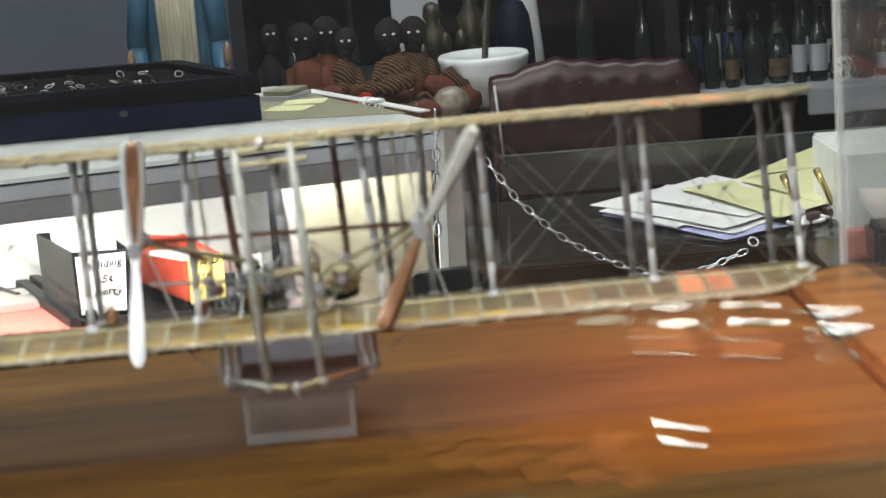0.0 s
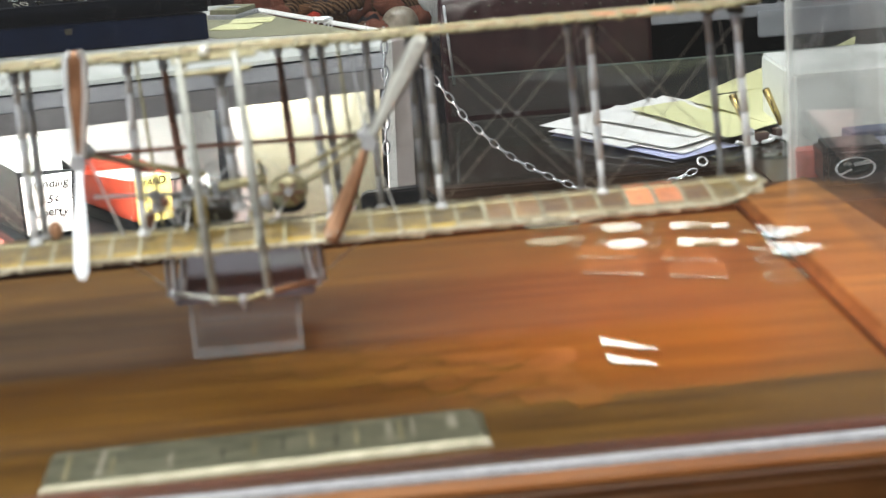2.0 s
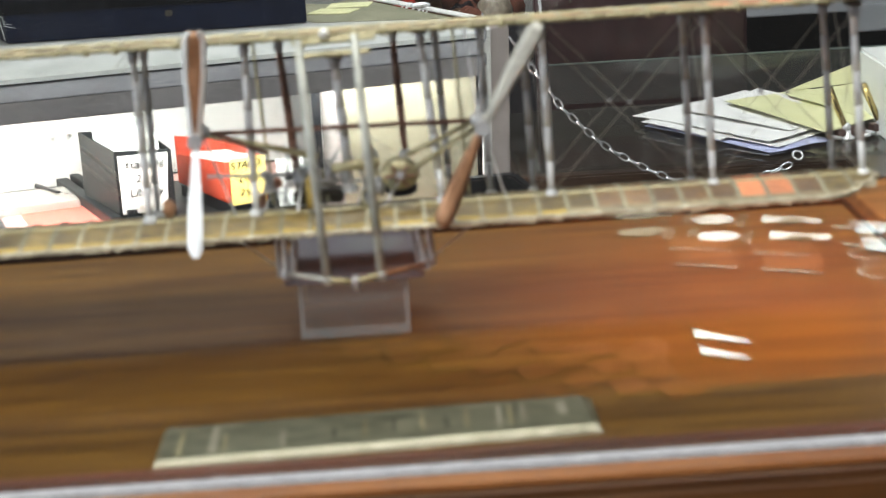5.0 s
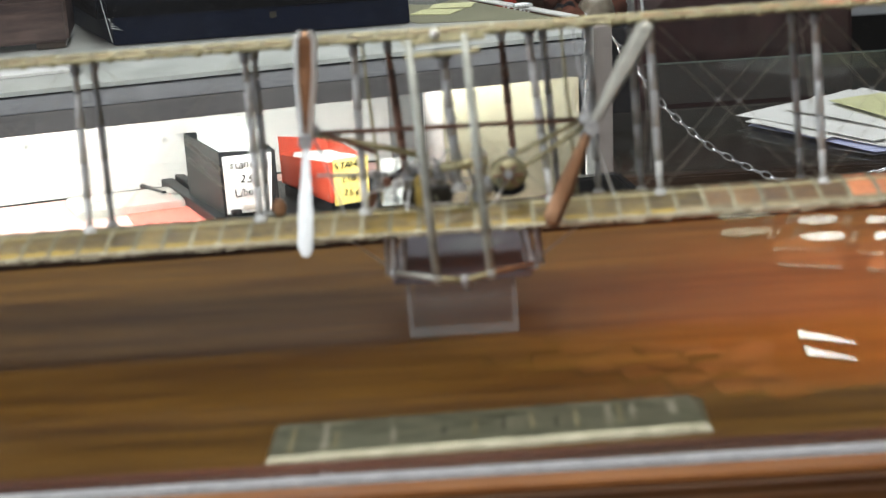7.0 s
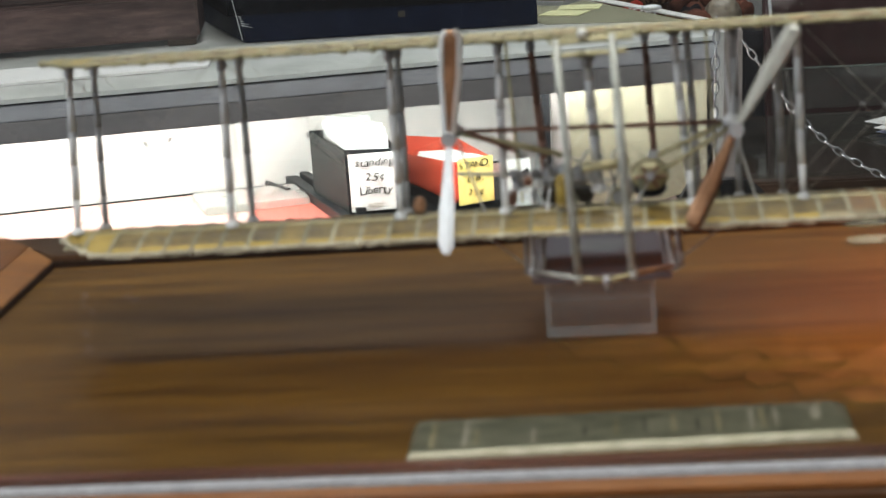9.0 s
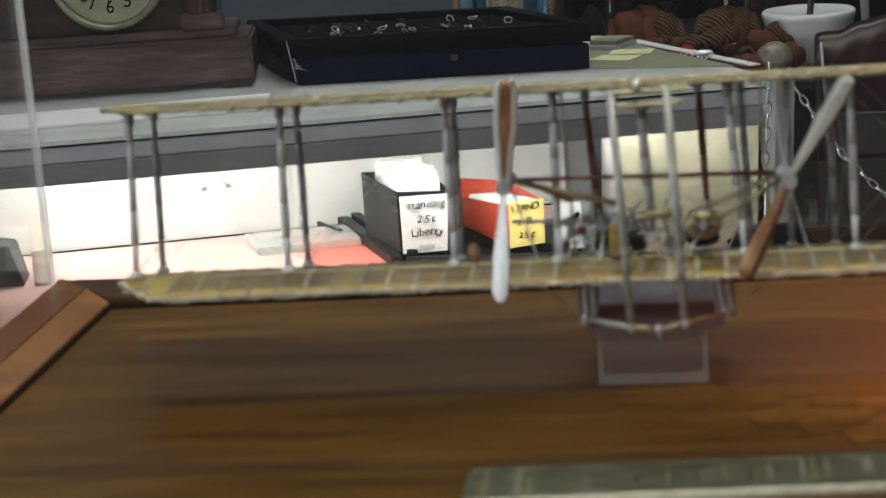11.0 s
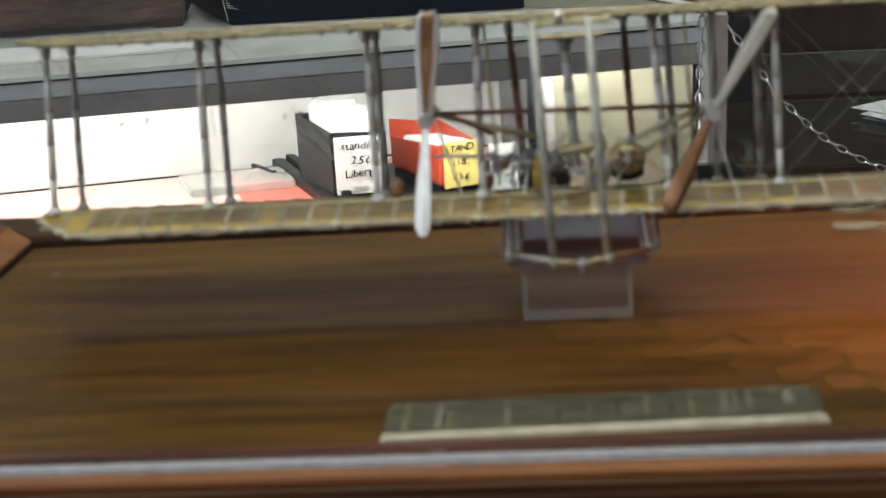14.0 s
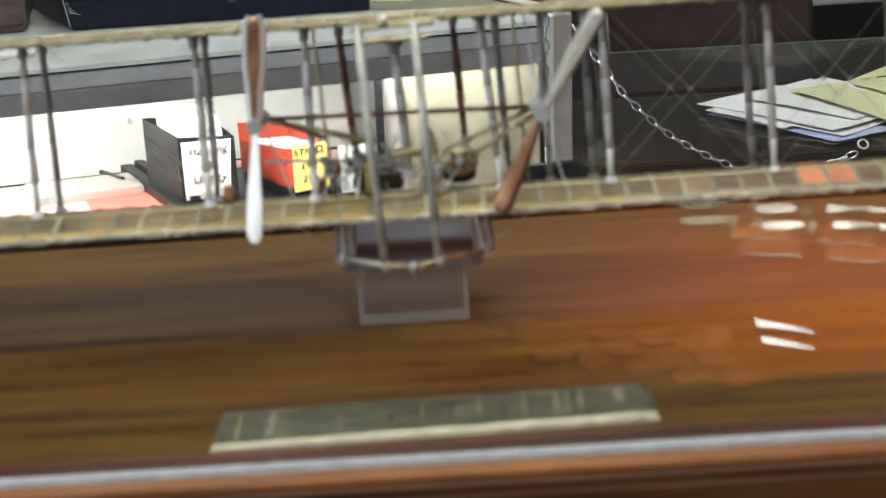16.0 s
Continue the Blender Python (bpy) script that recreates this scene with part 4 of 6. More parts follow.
part("cream_panel", mesh(block, [(-0.0255, 0.90, -0.176), (0.108, 0.905, -0.135), (0.106, 0.93, -0.135), (-0.0255, 0.93, -0.176)],
                         [(-0.0255, 0.90, -0.014), (0.112, 0.905, -0.014), (0.110, 0.93, -0.014), (-0.0255, 0.93, -0.014)]), CREAM, case, "cream end panel")
part("body", mesh(slab, [(-1.25, 0.53), (0.12, 0.83), (0.02, 1.20), (-1.25, 0.93)], -1.0, -0.191), SHELF_DARK, case, "dark cabinet body")
front = part("front_glass", mesh(front_bar, -0.19, -0.0135, 0.004, 0.008, SX0, 0.105), GLASS, case)
front.visible_shadow = False
part("corner_post", mesh(block, [(0.110, 0.80, -0.30), (0.1275, 0.80, -0.30), (0.1275, 0.826, -0.30), (0.110, 0.826, -0.30)],
                         [(0.1235, 0.80, 0.034), (0.1405, 0.80, 0.034), (0.1405, 0.826, 0.034), (0.1235, 0.826, 0.034)]), POST_PAINT, case, "pinkish grey corner post", bevel=0.001)
part("post_edge", mesh(block, [(0.1025, 0.799, -0.30), (0.1105, 0.799, -0.30), (0.1105, 0.822, -0.30), (0.1025, 0.822, -0.30)],
                       [(0.1155, 0.799, 0.033), (0.1235, 0.799, 0.033), (0.1235, 0.822, 0.033), (0.1155, 0.822, 0.033)]), WHITE_TRIM, case, "white post edge")

# trays, boxes and cards in the showcase
tray = thing("coin_tray", (-0.2, 1.06, -0.176), "flat black tray with coin boxes on it", "tray")
part("tray_floor", mesh(slab, [(-0.262, 0.975), (0.02, 0.96), (-0.07, 1.15), (-0.355, 1.17)], -0.176, -0.1725), BLACK_BOX, tray, bevel=0.0008)
part("tray_rim", mesh(slab, [(-0.274, 0.972), (-0.262, 0.974), (-0.352, 1.180), (-0.366, 1.178)], -0.176, -0.165), BLACK_BOX, tray, bevel=0.0008)
part("tray_rim", mesh(slab, [(-0.258, 0.970), (0.02, 0.955), (0.02, 0.962), (-0.258, 0.977)], -0.176, -0.166), BLACK_BOX, tray, bevel=0.0008)
part("tray_step", mesh(slab, [(-0.256, 0.978), (-0.246, 0.98), (-0.338, 1.176), (-0.349, 1.175)], -0.1725, -0.160), BLACK_BOX, tray, bevel=0.0008)
pen = thing("slim_rod", (-0.36, 1.19, -0.176), "slim black rod lying on the red felt", "rod")
part("rod", mesh(tube, (-0.385, 1.16, -0.168), (-0.352, 1.115, -0.168), 0.003), BLACK_PLASTIC, pen)


def open_box(name, low, high, t, mat, side_mat, parent):
    """Four thin walls and a floor: corners front-left, front-right, back-right, back-left."""
    part(name, mesh(block, [Vector(p) for p in low], [Vector(p) + Vector((0, 0, 0.003)) for p in low]), mat, parent)
    for i in range(4):
        j = (i + 1) % 4
        cl, ch = sum((Vector(p) for p in low), Vector()) / 4, sum((Vector(p) for p in high), Vector()) / 4
        pl, ql, ph, qh = Vector(low[i]), Vector(low[j]), Vector(high[i]), Vector(high[j])

        def inn(p, c):
            d = c - p
            d.z = 0
            return p + d.normalized() * t
        part("box_side", mesh(block, [pl, ql, inn(ql, cl), inn(pl, cl)], [ph, qh, inn(qh, ch), inn(ph, ch)]), side_mat if i == 3 else mat, parent)


blackbox = thing("coin_box", (-0.25, 1.03, -0.172), "black card coin box with a hand-lettered white label", "box", "coin boxes")
open_box("box_floor", [(-0.266, 0.986, -0.172), (-0.206, 0.982, -0.172), (-0.248, 1.085, -0.172), (-0.318, 1.085, -0.172)],
         [(-0.266, 0.986, -0.0985), (-0.206, 0.982, -0.0985), (-0.248, 1.085, -0.0945), (-0.318, 1.085, -0.0945)], 0.003, BLACK_BOX, GREY_SIDE, blackbox)
part("label_card", mesh(block, [(-0.2625, 0.9835, -0.1655), (-0.2145, 0.980, -0.1625), (-0.2145, 0.9806, -0.1625), (-0.2625, 0.9841, -0.1655)],
                        [(-0.2625, 0.9835, -0.103), (-0.2095, 0.980, -0.1005), (-0.2095, 0.9806, -0.1005), (-0.2625, 0.9841, -0.103)]), PAPER, blackbox, "white label with handwriting")
def hand_lettered(word, size, pitch, m, parent, seed):
    """A word written letter by letter, unevenly, as with a felt pen."""
    rh = random.Random(seed)
    wide = {"i": 0.55, "l": 0.55, ".": 0.5, "t": 0.75, "r": 0.8, "I": 0.6}
    steps = [wide.get(c, 1.0) * pitch for c in word]
    x = -sum(steps) / 2
    for c, w in zip(word, steps):
        lettering("writing", c, size * rh.uniform(0.88, 1.14), m @ pose(x + w / 2, rh.uniform(-0.0008, 0.0008), 0, 0, 0, rh.uniform(-9, 9)), INK, parent, rh.uniform(0.05, 0.35))
        x += w


for word, dz, sz in (("standing", -0.1115, 0.0128), ("25\u00a2", -0.1270, 0.0122), ("Liberty", -0.1415, 0.0126)):
    hand_lettered(word, sz, 0.0058 if len(word) > 4 else 0.0075, Matrix.Translation((-0.2350, 0.9800, dz)) @ Euler((radians(90), 0, radians(-4))).to_matrix().to_4x4() @ pose(0, 0, 0, 0, 0, 4), blackbox, len(word))
part("label_coin", mesh(box, (-0.236, 0.9808, -0.158), (0.016, 0.0005, 0.005)), SILVER_DULL, blackbox, bevel=0.0002)
holders = thing("coin_holders", (-0.26, 1.04, -0.16), "stack of clear coin holders in the black box", "coin holders", kind="stuff")
bm = bmesh.new()
for k in range(16):
    y = 0.996 + k * 0.0052
    x = -0.242 - (y - 0.99) * 0.4
    box(bm, (x, y, -0.113 + 0.004 * math.sin(k * 1.7)), (0.05, 0.0022, 0.058 + 0.006 * math.sin(k * 2.3)), -4, 6)
part("holders", bm, MILKY, holders)
bm = bmesh.new()
for k in range(7):
    y = 1.0 + k * 0.011
    box(bm, (-0.241 - (y - 0.99) * 0.42, y, -0.106 + 0.005 * math.sin(k * 2.1)), (0.046, 0.004, 0.058), -6, 9, 4 * math.sin(k * 1.3))
part("sleeve", bm, HOLDER, holders, "clear plastic sleeves", bevel=0.0006)

redbox = thing("coin_box", (-0.15, 1.03, -0.172), "open red card coin box with a yellow note", "box", "coin boxes")
RL = [(-0.152, 0.982, -0.160), (-0.110, 0.985, -0.160), (-0.160, 1.085, -0.160), (-0.213, 1.085, -0.158)]
RH = [(-0.152, 0.982, -0.1165), (-0.110, 0.985, -0.1135), (-0.160, 1.085, -0.108), (-0.213, 1.085, -0.126)]
open_box("box_floor", RL, RH, 0.002, RED_CARD, RED_CARD, redbox)
part("tall_back", mesh(block, [(-0.214, 1.0855, -0.158), (-0.158, 1.0855, -0.160), (-0.158, 1.0885, -0.160), (-0.214, 1.0885, -0.158)],
                       [(-0.2145, 1.0855, -0.106), (-0.156, 1.0855, -0.112), (-0.156, 1.0885, -0.112), (-0.2145, 1.0885, -0.106)]), RED_CARD, redbox)
riser = thing("flat_box", (-0.16, 1.03, -0.1725), "flat black card box under the red coin box", "box")
part("body", mesh(slab, [(-0.152, 0.984), (-0.104, 0.986), (-0.152, 1.084), (-0.212, 1.084)], -0.1725, -0.1602), BLACK_BOX, riser, bevel=0.0006)
part("sticky_note", mesh(block, [(-0.1475, 0.979, -0.1630), (-0.1105, 0.9815, -0.1585), (-0.1105, 0.9819, -0.1585), (-0.1475, 0.9794, -0.1630)],
                         [(-0.1465, 0.9795, -0.1130), (-0.1095, 0.982, -0.1105), (-0.1095, 0.9825, -0.1105), (-0.1465, 0.980, -0.1130)]), STICKY, redbox, "yellow note with handwriting")
for word, dz in (("STAND.", -0.1195), ("LIB.", -0.1340), ("25\u00a2", -0.1490)):
    hand_lettered(word, 0.0098, 0.0062, Matrix.Translation((-0.1295, 0.9790, dz)) @ Euler((radians(90), 0, radians(4))).to_matrix().to_4x4() @ pose(0, 0, 0, 0, 0, 6), redbox, len(word) + 5)
cards = thing("coin_cards", (-0.16, 1.04, -0.16), "row of white coin cards filed in the red box", "coin cards", kind="stuff")
bm = bmesh.new()
for k in range(22):
    y = 0.99 + k * 0.004
    x = -0.131 - (y - 0.983) * 0.52
    box(bm, (x, y, -0.136 - 0.0004 * k + 0.0015 * math.sin(k * 2.9)), (0.040, 0.0012, 0.042), 3, -8)
part("cards", bm, PAPER, cards)
slabcase = thing("clear_case", (-0.42, 1.02, -0.177), "clear plastic coin case on red felt", "case")
part("shell", mesh(slab, [(-0.434, 1.044), (-0.322, 1.074), (-0.345, 1.150), (-0.466, 1.122)], -0.1765, -0.1675), SLAB_PLASTIC, slabcase, bevel=0.0015)
for k, (px, py) in enumerate(((-0.56, 0.93), (-0.46, 0.955), (-0.37, 0.965), (-0.30, 0.955))):
    ticket = thing("price_ticket", (px, py, -0.177), "small white ticket lying on the red felt", "ticket", "tickets in the showcase")
    part("card", mesh(box, (px, py, -0.1764), (0.07, 0.014, 0.0008), 10 - k * 3), PAPER, ticket)
darkbox = thing("small_box", (-0.70, 0.97, -0.177), "small dark navy box standing on the pink felt", "box")
part("body", mesh(block, [(-0.730, 0.945, -0.177), (-0.672, 0.953, -0.177), (-0.682, 1.000, -0.177), (-0.740, 0.990, -0.177)],
                  [(-0.728, 0.948, -0.128), (-0.686, 0.955, -0.134), (-0.692, 0.998, -0.134), (-0.738, 0.988, -0.128)]), BLACK_BOX, darkbox, bevel=0.001)
part("lid_edge", mesh(slab, [(-0.727, 0.9475), (-0.686, 0.9535), (-0.6865, 0.9565), (-0.7275, 0.9505)], -0.1340, -0.1325), GREY_SIDE, darkbox)
bag = bmesh.new()
lathe(bag, (-0.6545, 0.958, -0.177), [(0.0085, 0), (0.0100, 0.008), (0.0085, 0.022), (0.0075, 0.034), (0.0055, 0.038)], 14)
for v in bag.verts:
    v.co += Vector((noise.noise(v.co * 140), noise.noise(v.co * 140 + Vector((5, 0, 0))), 0)) * 0.003
tagged(part("plastic_bag", bag, FROSTED, smooth=True), "crumpled clear plastic bag on the pink felt", "bag")
for k, (x, y, z, a) in enumerate(((-0.085, 1.0, -0.137, 8), (-0.06, 1.01, -0.140, -6), (-0.035, 1.0, -0.133, 12), (-0.005, 1.0, -0.137, -4))):
    packet = thing("coin_packet", (x, y, -0.172), "white coin card with a dark zigzag print", "coin card", "white coin cards")
    part("card", mesh(box, (x, y, -0.1455), (0.03, 0.003, 0.05), a, -12), PAPER, packet, bevel=0.0004)
    part("print", mesh(box, (x + 0.003, y - 0.003, z), (0.02, 0.001, 0.005), a, -12, 35 if k % 2 else -30), INK, packet)
wedge = thing("dark_folder", (0.12, 0.76, -0.115), "dark brown leather folder leaning below the post", "folder")
part("cover", mesh(block, [(0.06, 0.80, -0.16), (0.20, 0.77, -0.16), (0.20, 0.79, -0.16), (0.06, 0.83, -0.16)],
                   [(0.085, 0.785, -0.105), (0.135, 0.775, -0.101), (0.14, 0.79, -0.101), (0.085, 0.80, -0.105)]), BLACK_BOX, wedge, bevel=0.002)

# ---- on the showcase ----
clock = thing("mantel_clock", (-0.56, 1.05, 0.03), "dark mahogany mantel clock with columns and a brass-rimmed dial", "clock")
CK = Matrix.Translation((-0.404, 0.955, 0.0275)) @ Matrix.Rotation(radians(9), 4, "Z")


def ck(bm, x0, x1, y0, y1, z0, z1):
    """x runs to the left from the clock's right end."""
    block(bm, [CK @ Vector(p) for p in ((-x1, y0, z0), (-x0, y0, z0), (-x0, y1, z0), (-x1, y1, z0))], [CK @ Vector(p) for p in ((-x1, y0, z1), (-x0, y0, z1), (-x0, y1, z1), (-x1, y1, z1))])


part("foot", mesh(ck, 0.0, 0.03, 0.0, 0.10, 0, 0.006), EBONY, clock, bevel=0.001)
part("foot", mesh(ck, 0.30, 0.33, 0.0, 0.10, 0, 0.006), EBONY, clock, bevel=0.001)
part("base_block", mesh(ck, -0.004, 0.336, 0.0, 0.11, 0.006, 0.052), MAHOGANY, clock, bevel=0.003)
part("base_step", mesh(ck, 0.012, 0.32, 0.008, 0.105, 0.052, 0.062), MAHOGANY, clock, bevel=0.002)
part("case_body", mesh(ck, 0.03, 0.30, 0.02, 0.10, 0.062, 0.25), EBONY, clock, bevel=0.002)
part("top_block", mesh(ck, 0.0, 0.332, 0.004, 0.11, 0.25, 0.28), MAHOGANY, clock, bevel=0.003)
for cxl in (0.045, 0.285):
    part("column_base", mesh(ck, cxl - 0.022, cxl + 0.022, 0.0, 0.03, 0.062, 0.078), MAHOGANY, clock, bevel=0.002)
    col = bmesh.new()
    for i in range(7):
        a = math.pi * (i / 6)
        tube(col, CK @ Vector((-cxl + 0.011 * math.cos(a), 0.014 - 0.009 * math.sin(a), 0.078)), CK @ Vector((-cxl + 0.011 * math.cos(a), 0.014 - 0.009 * math.sin(a), 0.25)), 0.0036, seg=8)
    part("column", col, MAHOGANY, clock, "fluted column", smooth=True)
dial_m = CK @ Matrix.Translation((-0.1385, 0.016, 0.1265)) @ Matrix.Rotation(radians(90), 4, "X")
dial = part("dial", mesh(lathe, (0, 0, 0), [(0.053, -0.002), (0.053, 0.001)], 48), DIAL, clock, "cream dial, darkened for its recess and glass, with black numerals")
dial.data.transform(dial_m)
bz = mesh(torus, dial_m @ Matrix.Translation((0, 0, 0.003)), 0.057, 0.0042, 56, 10)
part("bezel", bz, BRASS_OLD, clock, "polished brass bezel", smooth=True)
for h in range(1, 13):
    a = radians(90 - 30 * h)
    lettering("numeral", str(h), 0.0185, dial_m @ Matrix.Translation((0.0365 * math.cos(a), 0.0365 * math.sin(a), 0.0016)), INK, dial)
for ang, ln, w in ((-92, 0.034, 0.0014), (-37, 0.022, 0.0032)):
    part("clock_pointer", mesh(block, [dial_m @ Matrix.Rotation(radians(ang), 4, "Z") @ Vector(p) for p in ((-0.005, -w, 0.003), (ln, -w * 0.3, 0.003), (ln, w * 0.3, 0.003), (-0.005, w, 0.003))],
                                 [dial_m @ Matrix.Rotation(radians(ang), 4, "Z") @ Vector(p) for p in ((-0.005, -w, 0.0036), (ln, -w * 0.3, 0.0036), (ln, w * 0.3, 0.0036), (-0.005, w, 0.0036))]), INK, dial)
for ax in (-0.026, 0.026):
    part("winding_arbor", mesh(lathe, dial_m @ Vector((ax, -0.026, 0.001)), [(0.0036, 0), (0.0036, 0.002), (0.0018, 0.003)], 12, dial_m.to_3x3().to_4x4()), BLACK_PLASTIC, dial)

chest = thing("jewellery_case", (-0.23, 1.07, 0.028), "navy lacquered box with a glazed black tray of jewellery", "case")
part("chest_body", mesh(block, [(-0.352, 0.942, 0.0275), (-0.053, 0.957, 0.0275), (-0.145, 1.13, 0.0275), (-0.435, 1.135, 0.0275)],
                        [(-0.352, 0.942, 0.0575), (-0.053, 0.957, 0.0535), (-0.145, 1.13, 0.0535), (-0.435, 1.135, 0.0575)]), NAVY, chest, bevel=0.001)
TL, TR, BR, BL = (-0.366, 0.938), (-0.051, 0.952), (-0.147, 1.14), (-0.445, 1.142)
LZ0, LZ1 = 0.056, 0.075
part("tray_floor", mesh(slab, [TL, TR, BR, BL], LZ0, LZ0 + 0.012), VELVET, chest, "black velvet tray")


def rim(bm, p, q, w, z0, z1):
    c = Vector(((TL[0] + BR[0]) / 2, (TL[1] + BR[1]) / 2))
    a, b = Vector(p), Vector(q)
    slab(bm, [a, b, b + (c - b).normalized() * w, a + (c - a).normalized() * w], z0, z1)


for a, b in ((TL, TR), (TR, BR), (BR, BL), (BL, TL)):
    part("tray_rim", mesh(rim, a, b, 0.022, LZ0, LZ1), BLACK_LACQUER, chest, bevel=0.0008)
r3 = random.Random(8)
for k in range(30):
    u, v = r3.random(), r3.random()
    x = -0.33 + u * 0.24 - v * 0.06
    y = 0.985 + v * 0.11
    jewel = thing("ring", (x, y, LZ0 + 0.012), "small silver ring in the black velvet tray", "ring", "rings in the tray")
    m = pose(x, y, LZ0 + 0.0148, r3.uniform(0, 55), r3.uniform(-25, 25), r3.uniform(0, 180))
    part("band", mesh(torus, m, 0.0042, 0.0007, 12, 5), r3.choice((WIRE, BRONZE, BRONZE, PEWTER_DARK)), jewel, smooth=True)
    # Bright silver among the stones stands in for glints in the tray.
    part("stone", mesh(ball, m @ Vector((0.0055, 0, 0)), 0.0017, seg=6), r3.choice((SILVER, BLACK_PLASTIC, BOTTLE_DARK)), jewel)
# Chrome slivers model the highlights on the plastic-wrapped corner.
part("wrap_highlight", mesh(tube, (-0.3535, 0.9405, 0.031), (-0.3600, 0.9370, 0.0745), 0.0006, 0.0003, 6), CHROME, chest, "bright strip for the highlight on the plastic-wrapped corner", smooth=True)
for k in range(5):
    part("wrap_highlight", mesh(tube, (-0.3535, 0.9400, 0.046 + 0.002 * k), (-0.3535 + 0.012 - 0.004 * k, 0.9395, 0.043 + 0.0035 * k), 0.0005, 0.0002, 5), CHROME, chest)
part("clasp", mesh(box, (-0.19, 0.9485, 0.047), (0.007, 0.002, 0.006)), BRONZE, chest, bevel=0.0005)

for k, (c, sz, a, mt) in enumerate((((-0.034, 1.112, 0.0295), (0.036, 0.05, 0.005), -28, SHELF_GREY), ((-0.034, 1.114, 0.0345), (0.032, 0.045, 0.005), -26, PAPER_AGED))):
    stack = thing("booklet", (c[0], c[1], 0.027), "aged booklets and papers lying on the showcase", "papers", "papers on the showcase")
    part("pages", mesh(box, c, sz, a), mt, stack, bevel=0.0005)
    part("cover_bar", mesh(box, (c[0], c[1] - 0.002, c[2] + sz[2] / 2 + 0.0004), (sz[0] * 0.6, 0.006, 0.0006), a), SHELF_GREY, stack)
blotter = thing("blotter_sheet", (0.0, 1.03, 0.027), "khaki blotter sheet lying on the showcase top", "paper", "papers on the showcase")
part("sheet", mesh(slab, [(-0.046, 0.953), (0.092, 0.925), (-0.020, 1.142), (-0.125, 1.125)], 0.0270, 0.0276), PAPER_AGED, blotter)
for px, py, pa in ((-0.028, 1.02, -22), (-0.012, 1.06, -8)):
    leaf = thing("loose_leaf", (px, py, 0.0277), "small pale paper slip on the blotter", "paper", "papers on the showcase")
    part("page", mesh(box, (px, py, 0.0282), (0.045, 0.035, 0.0008), pa), PAPER_YELLOW, leaf)
clipx = thing("paper_clip", (0.06, 0.985, 0.030), "bright metal clip on the papers", "clip")
part("jaw", mesh(ball, (0.062, 0.99, 0.033), 0.0055, (2.0, 0.9, 0.6)), CHROME, clipx, smooth=True)

# ---- chains ----
def chain(points, link, thick, label):
    ch = thing("chain", points[0], label, "chain")
    pts = [Vector(p) for p in points]
    seg, d = [], 0.0
    for a, b in zip(pts, pts[1:]):
        seg.append((d, a, b))
        d += (b - a).length
    n = int(d / link)
    for i in range(n):
        s = (i + 0.5) * link
        for d0, a, b in seg:
            if s <= d0 + (b - a).length:
                break
        way = (b - a).normalized()
        p = a + way * (s - d0)
        q = way.to_track_quat("X", "Z").to_matrix().to_4x4()
        m = Matrix.Translation(p) @ q @ Matrix.Rotation(radians(75 if i % 2 else 5), 4, "X")
        part("link", mesh(torus, m, link * 0.27, thick, 18, 6, 2.15), CHAIN_STEEL, ch, smooth=True)
    return ch


chain([(0.1165, 0.79, 0.048), (0.1140, 0.79, 0.0), (0.1090, 0.79, -0.078)], 0.0118, 0.0011, "bright steel chain hanging beside the post")
SLING = [(0.146, 0.010), (0.168, -0.024), (0.1815, -0.0435), (0.194, -0.063), (0.2095, -0.079), (0.2245, -0.0945), (0.2405, -0.108), (0.260, -0.1205), (0.278, -0.131), (0.2985, -0.141), (0.320, -0.149), (0.350, -0.154), (0.372, -0.151), (0.394, -0.144), (0.424, -0.133)]
CURVE = [(x, 0.885, z) for x, z in SLING]
chain(CURVE, 0.0108, 0.00105, "bright steel chain slung across to the desk")

# ---- the desk ----
desk = thing("desk", (0.75, 1.25, -1.0), "dark wooden desk with a glass top", "desk")
part("desk_top", mesh(slab, [(0.14, 0.905), (1.6, 0.85), (1.6, 1.24), (0.13, 1.24)], -0.175, -0.136), EBONY, desk, bevel=0.002)
part("desk_glass", mesh(slab, [(0.15, 0.92), (1.58, 0.87), (1.58, 1.225), (0.14, 1.225)], -0.1355, -0.132), DESK_GLASS, desk, "glass sheet on the desk")
part("desk_body", mesh(slab, [(0.18, 0.94), (1.55, 0.90), (1.55, 1.10), (0.18, 1.10)], -1.0, -0.1755), EBONY, desk)
pane = thing("glass_pane", (0.45, 1.255, -0.132), "greenish glass pane standing at the back of the desk", "glass pane")
part("pane", mesh(slab, [(0.205, 1.270), (0.70, 1.252), (0.70, 1.256), (0.205, 1.274)], -0.1355, -0.088), GREEN_GLASS, pane).visible_shadow = False
part("pane_edge", mesh(slab, [(0.205, 1.270), (0.70, 1.252), (0.70, 1.256), (0.205, 1.274)], -0.0878, -0.0866), GREEN_EDGE, pane, "pale green polished edge")
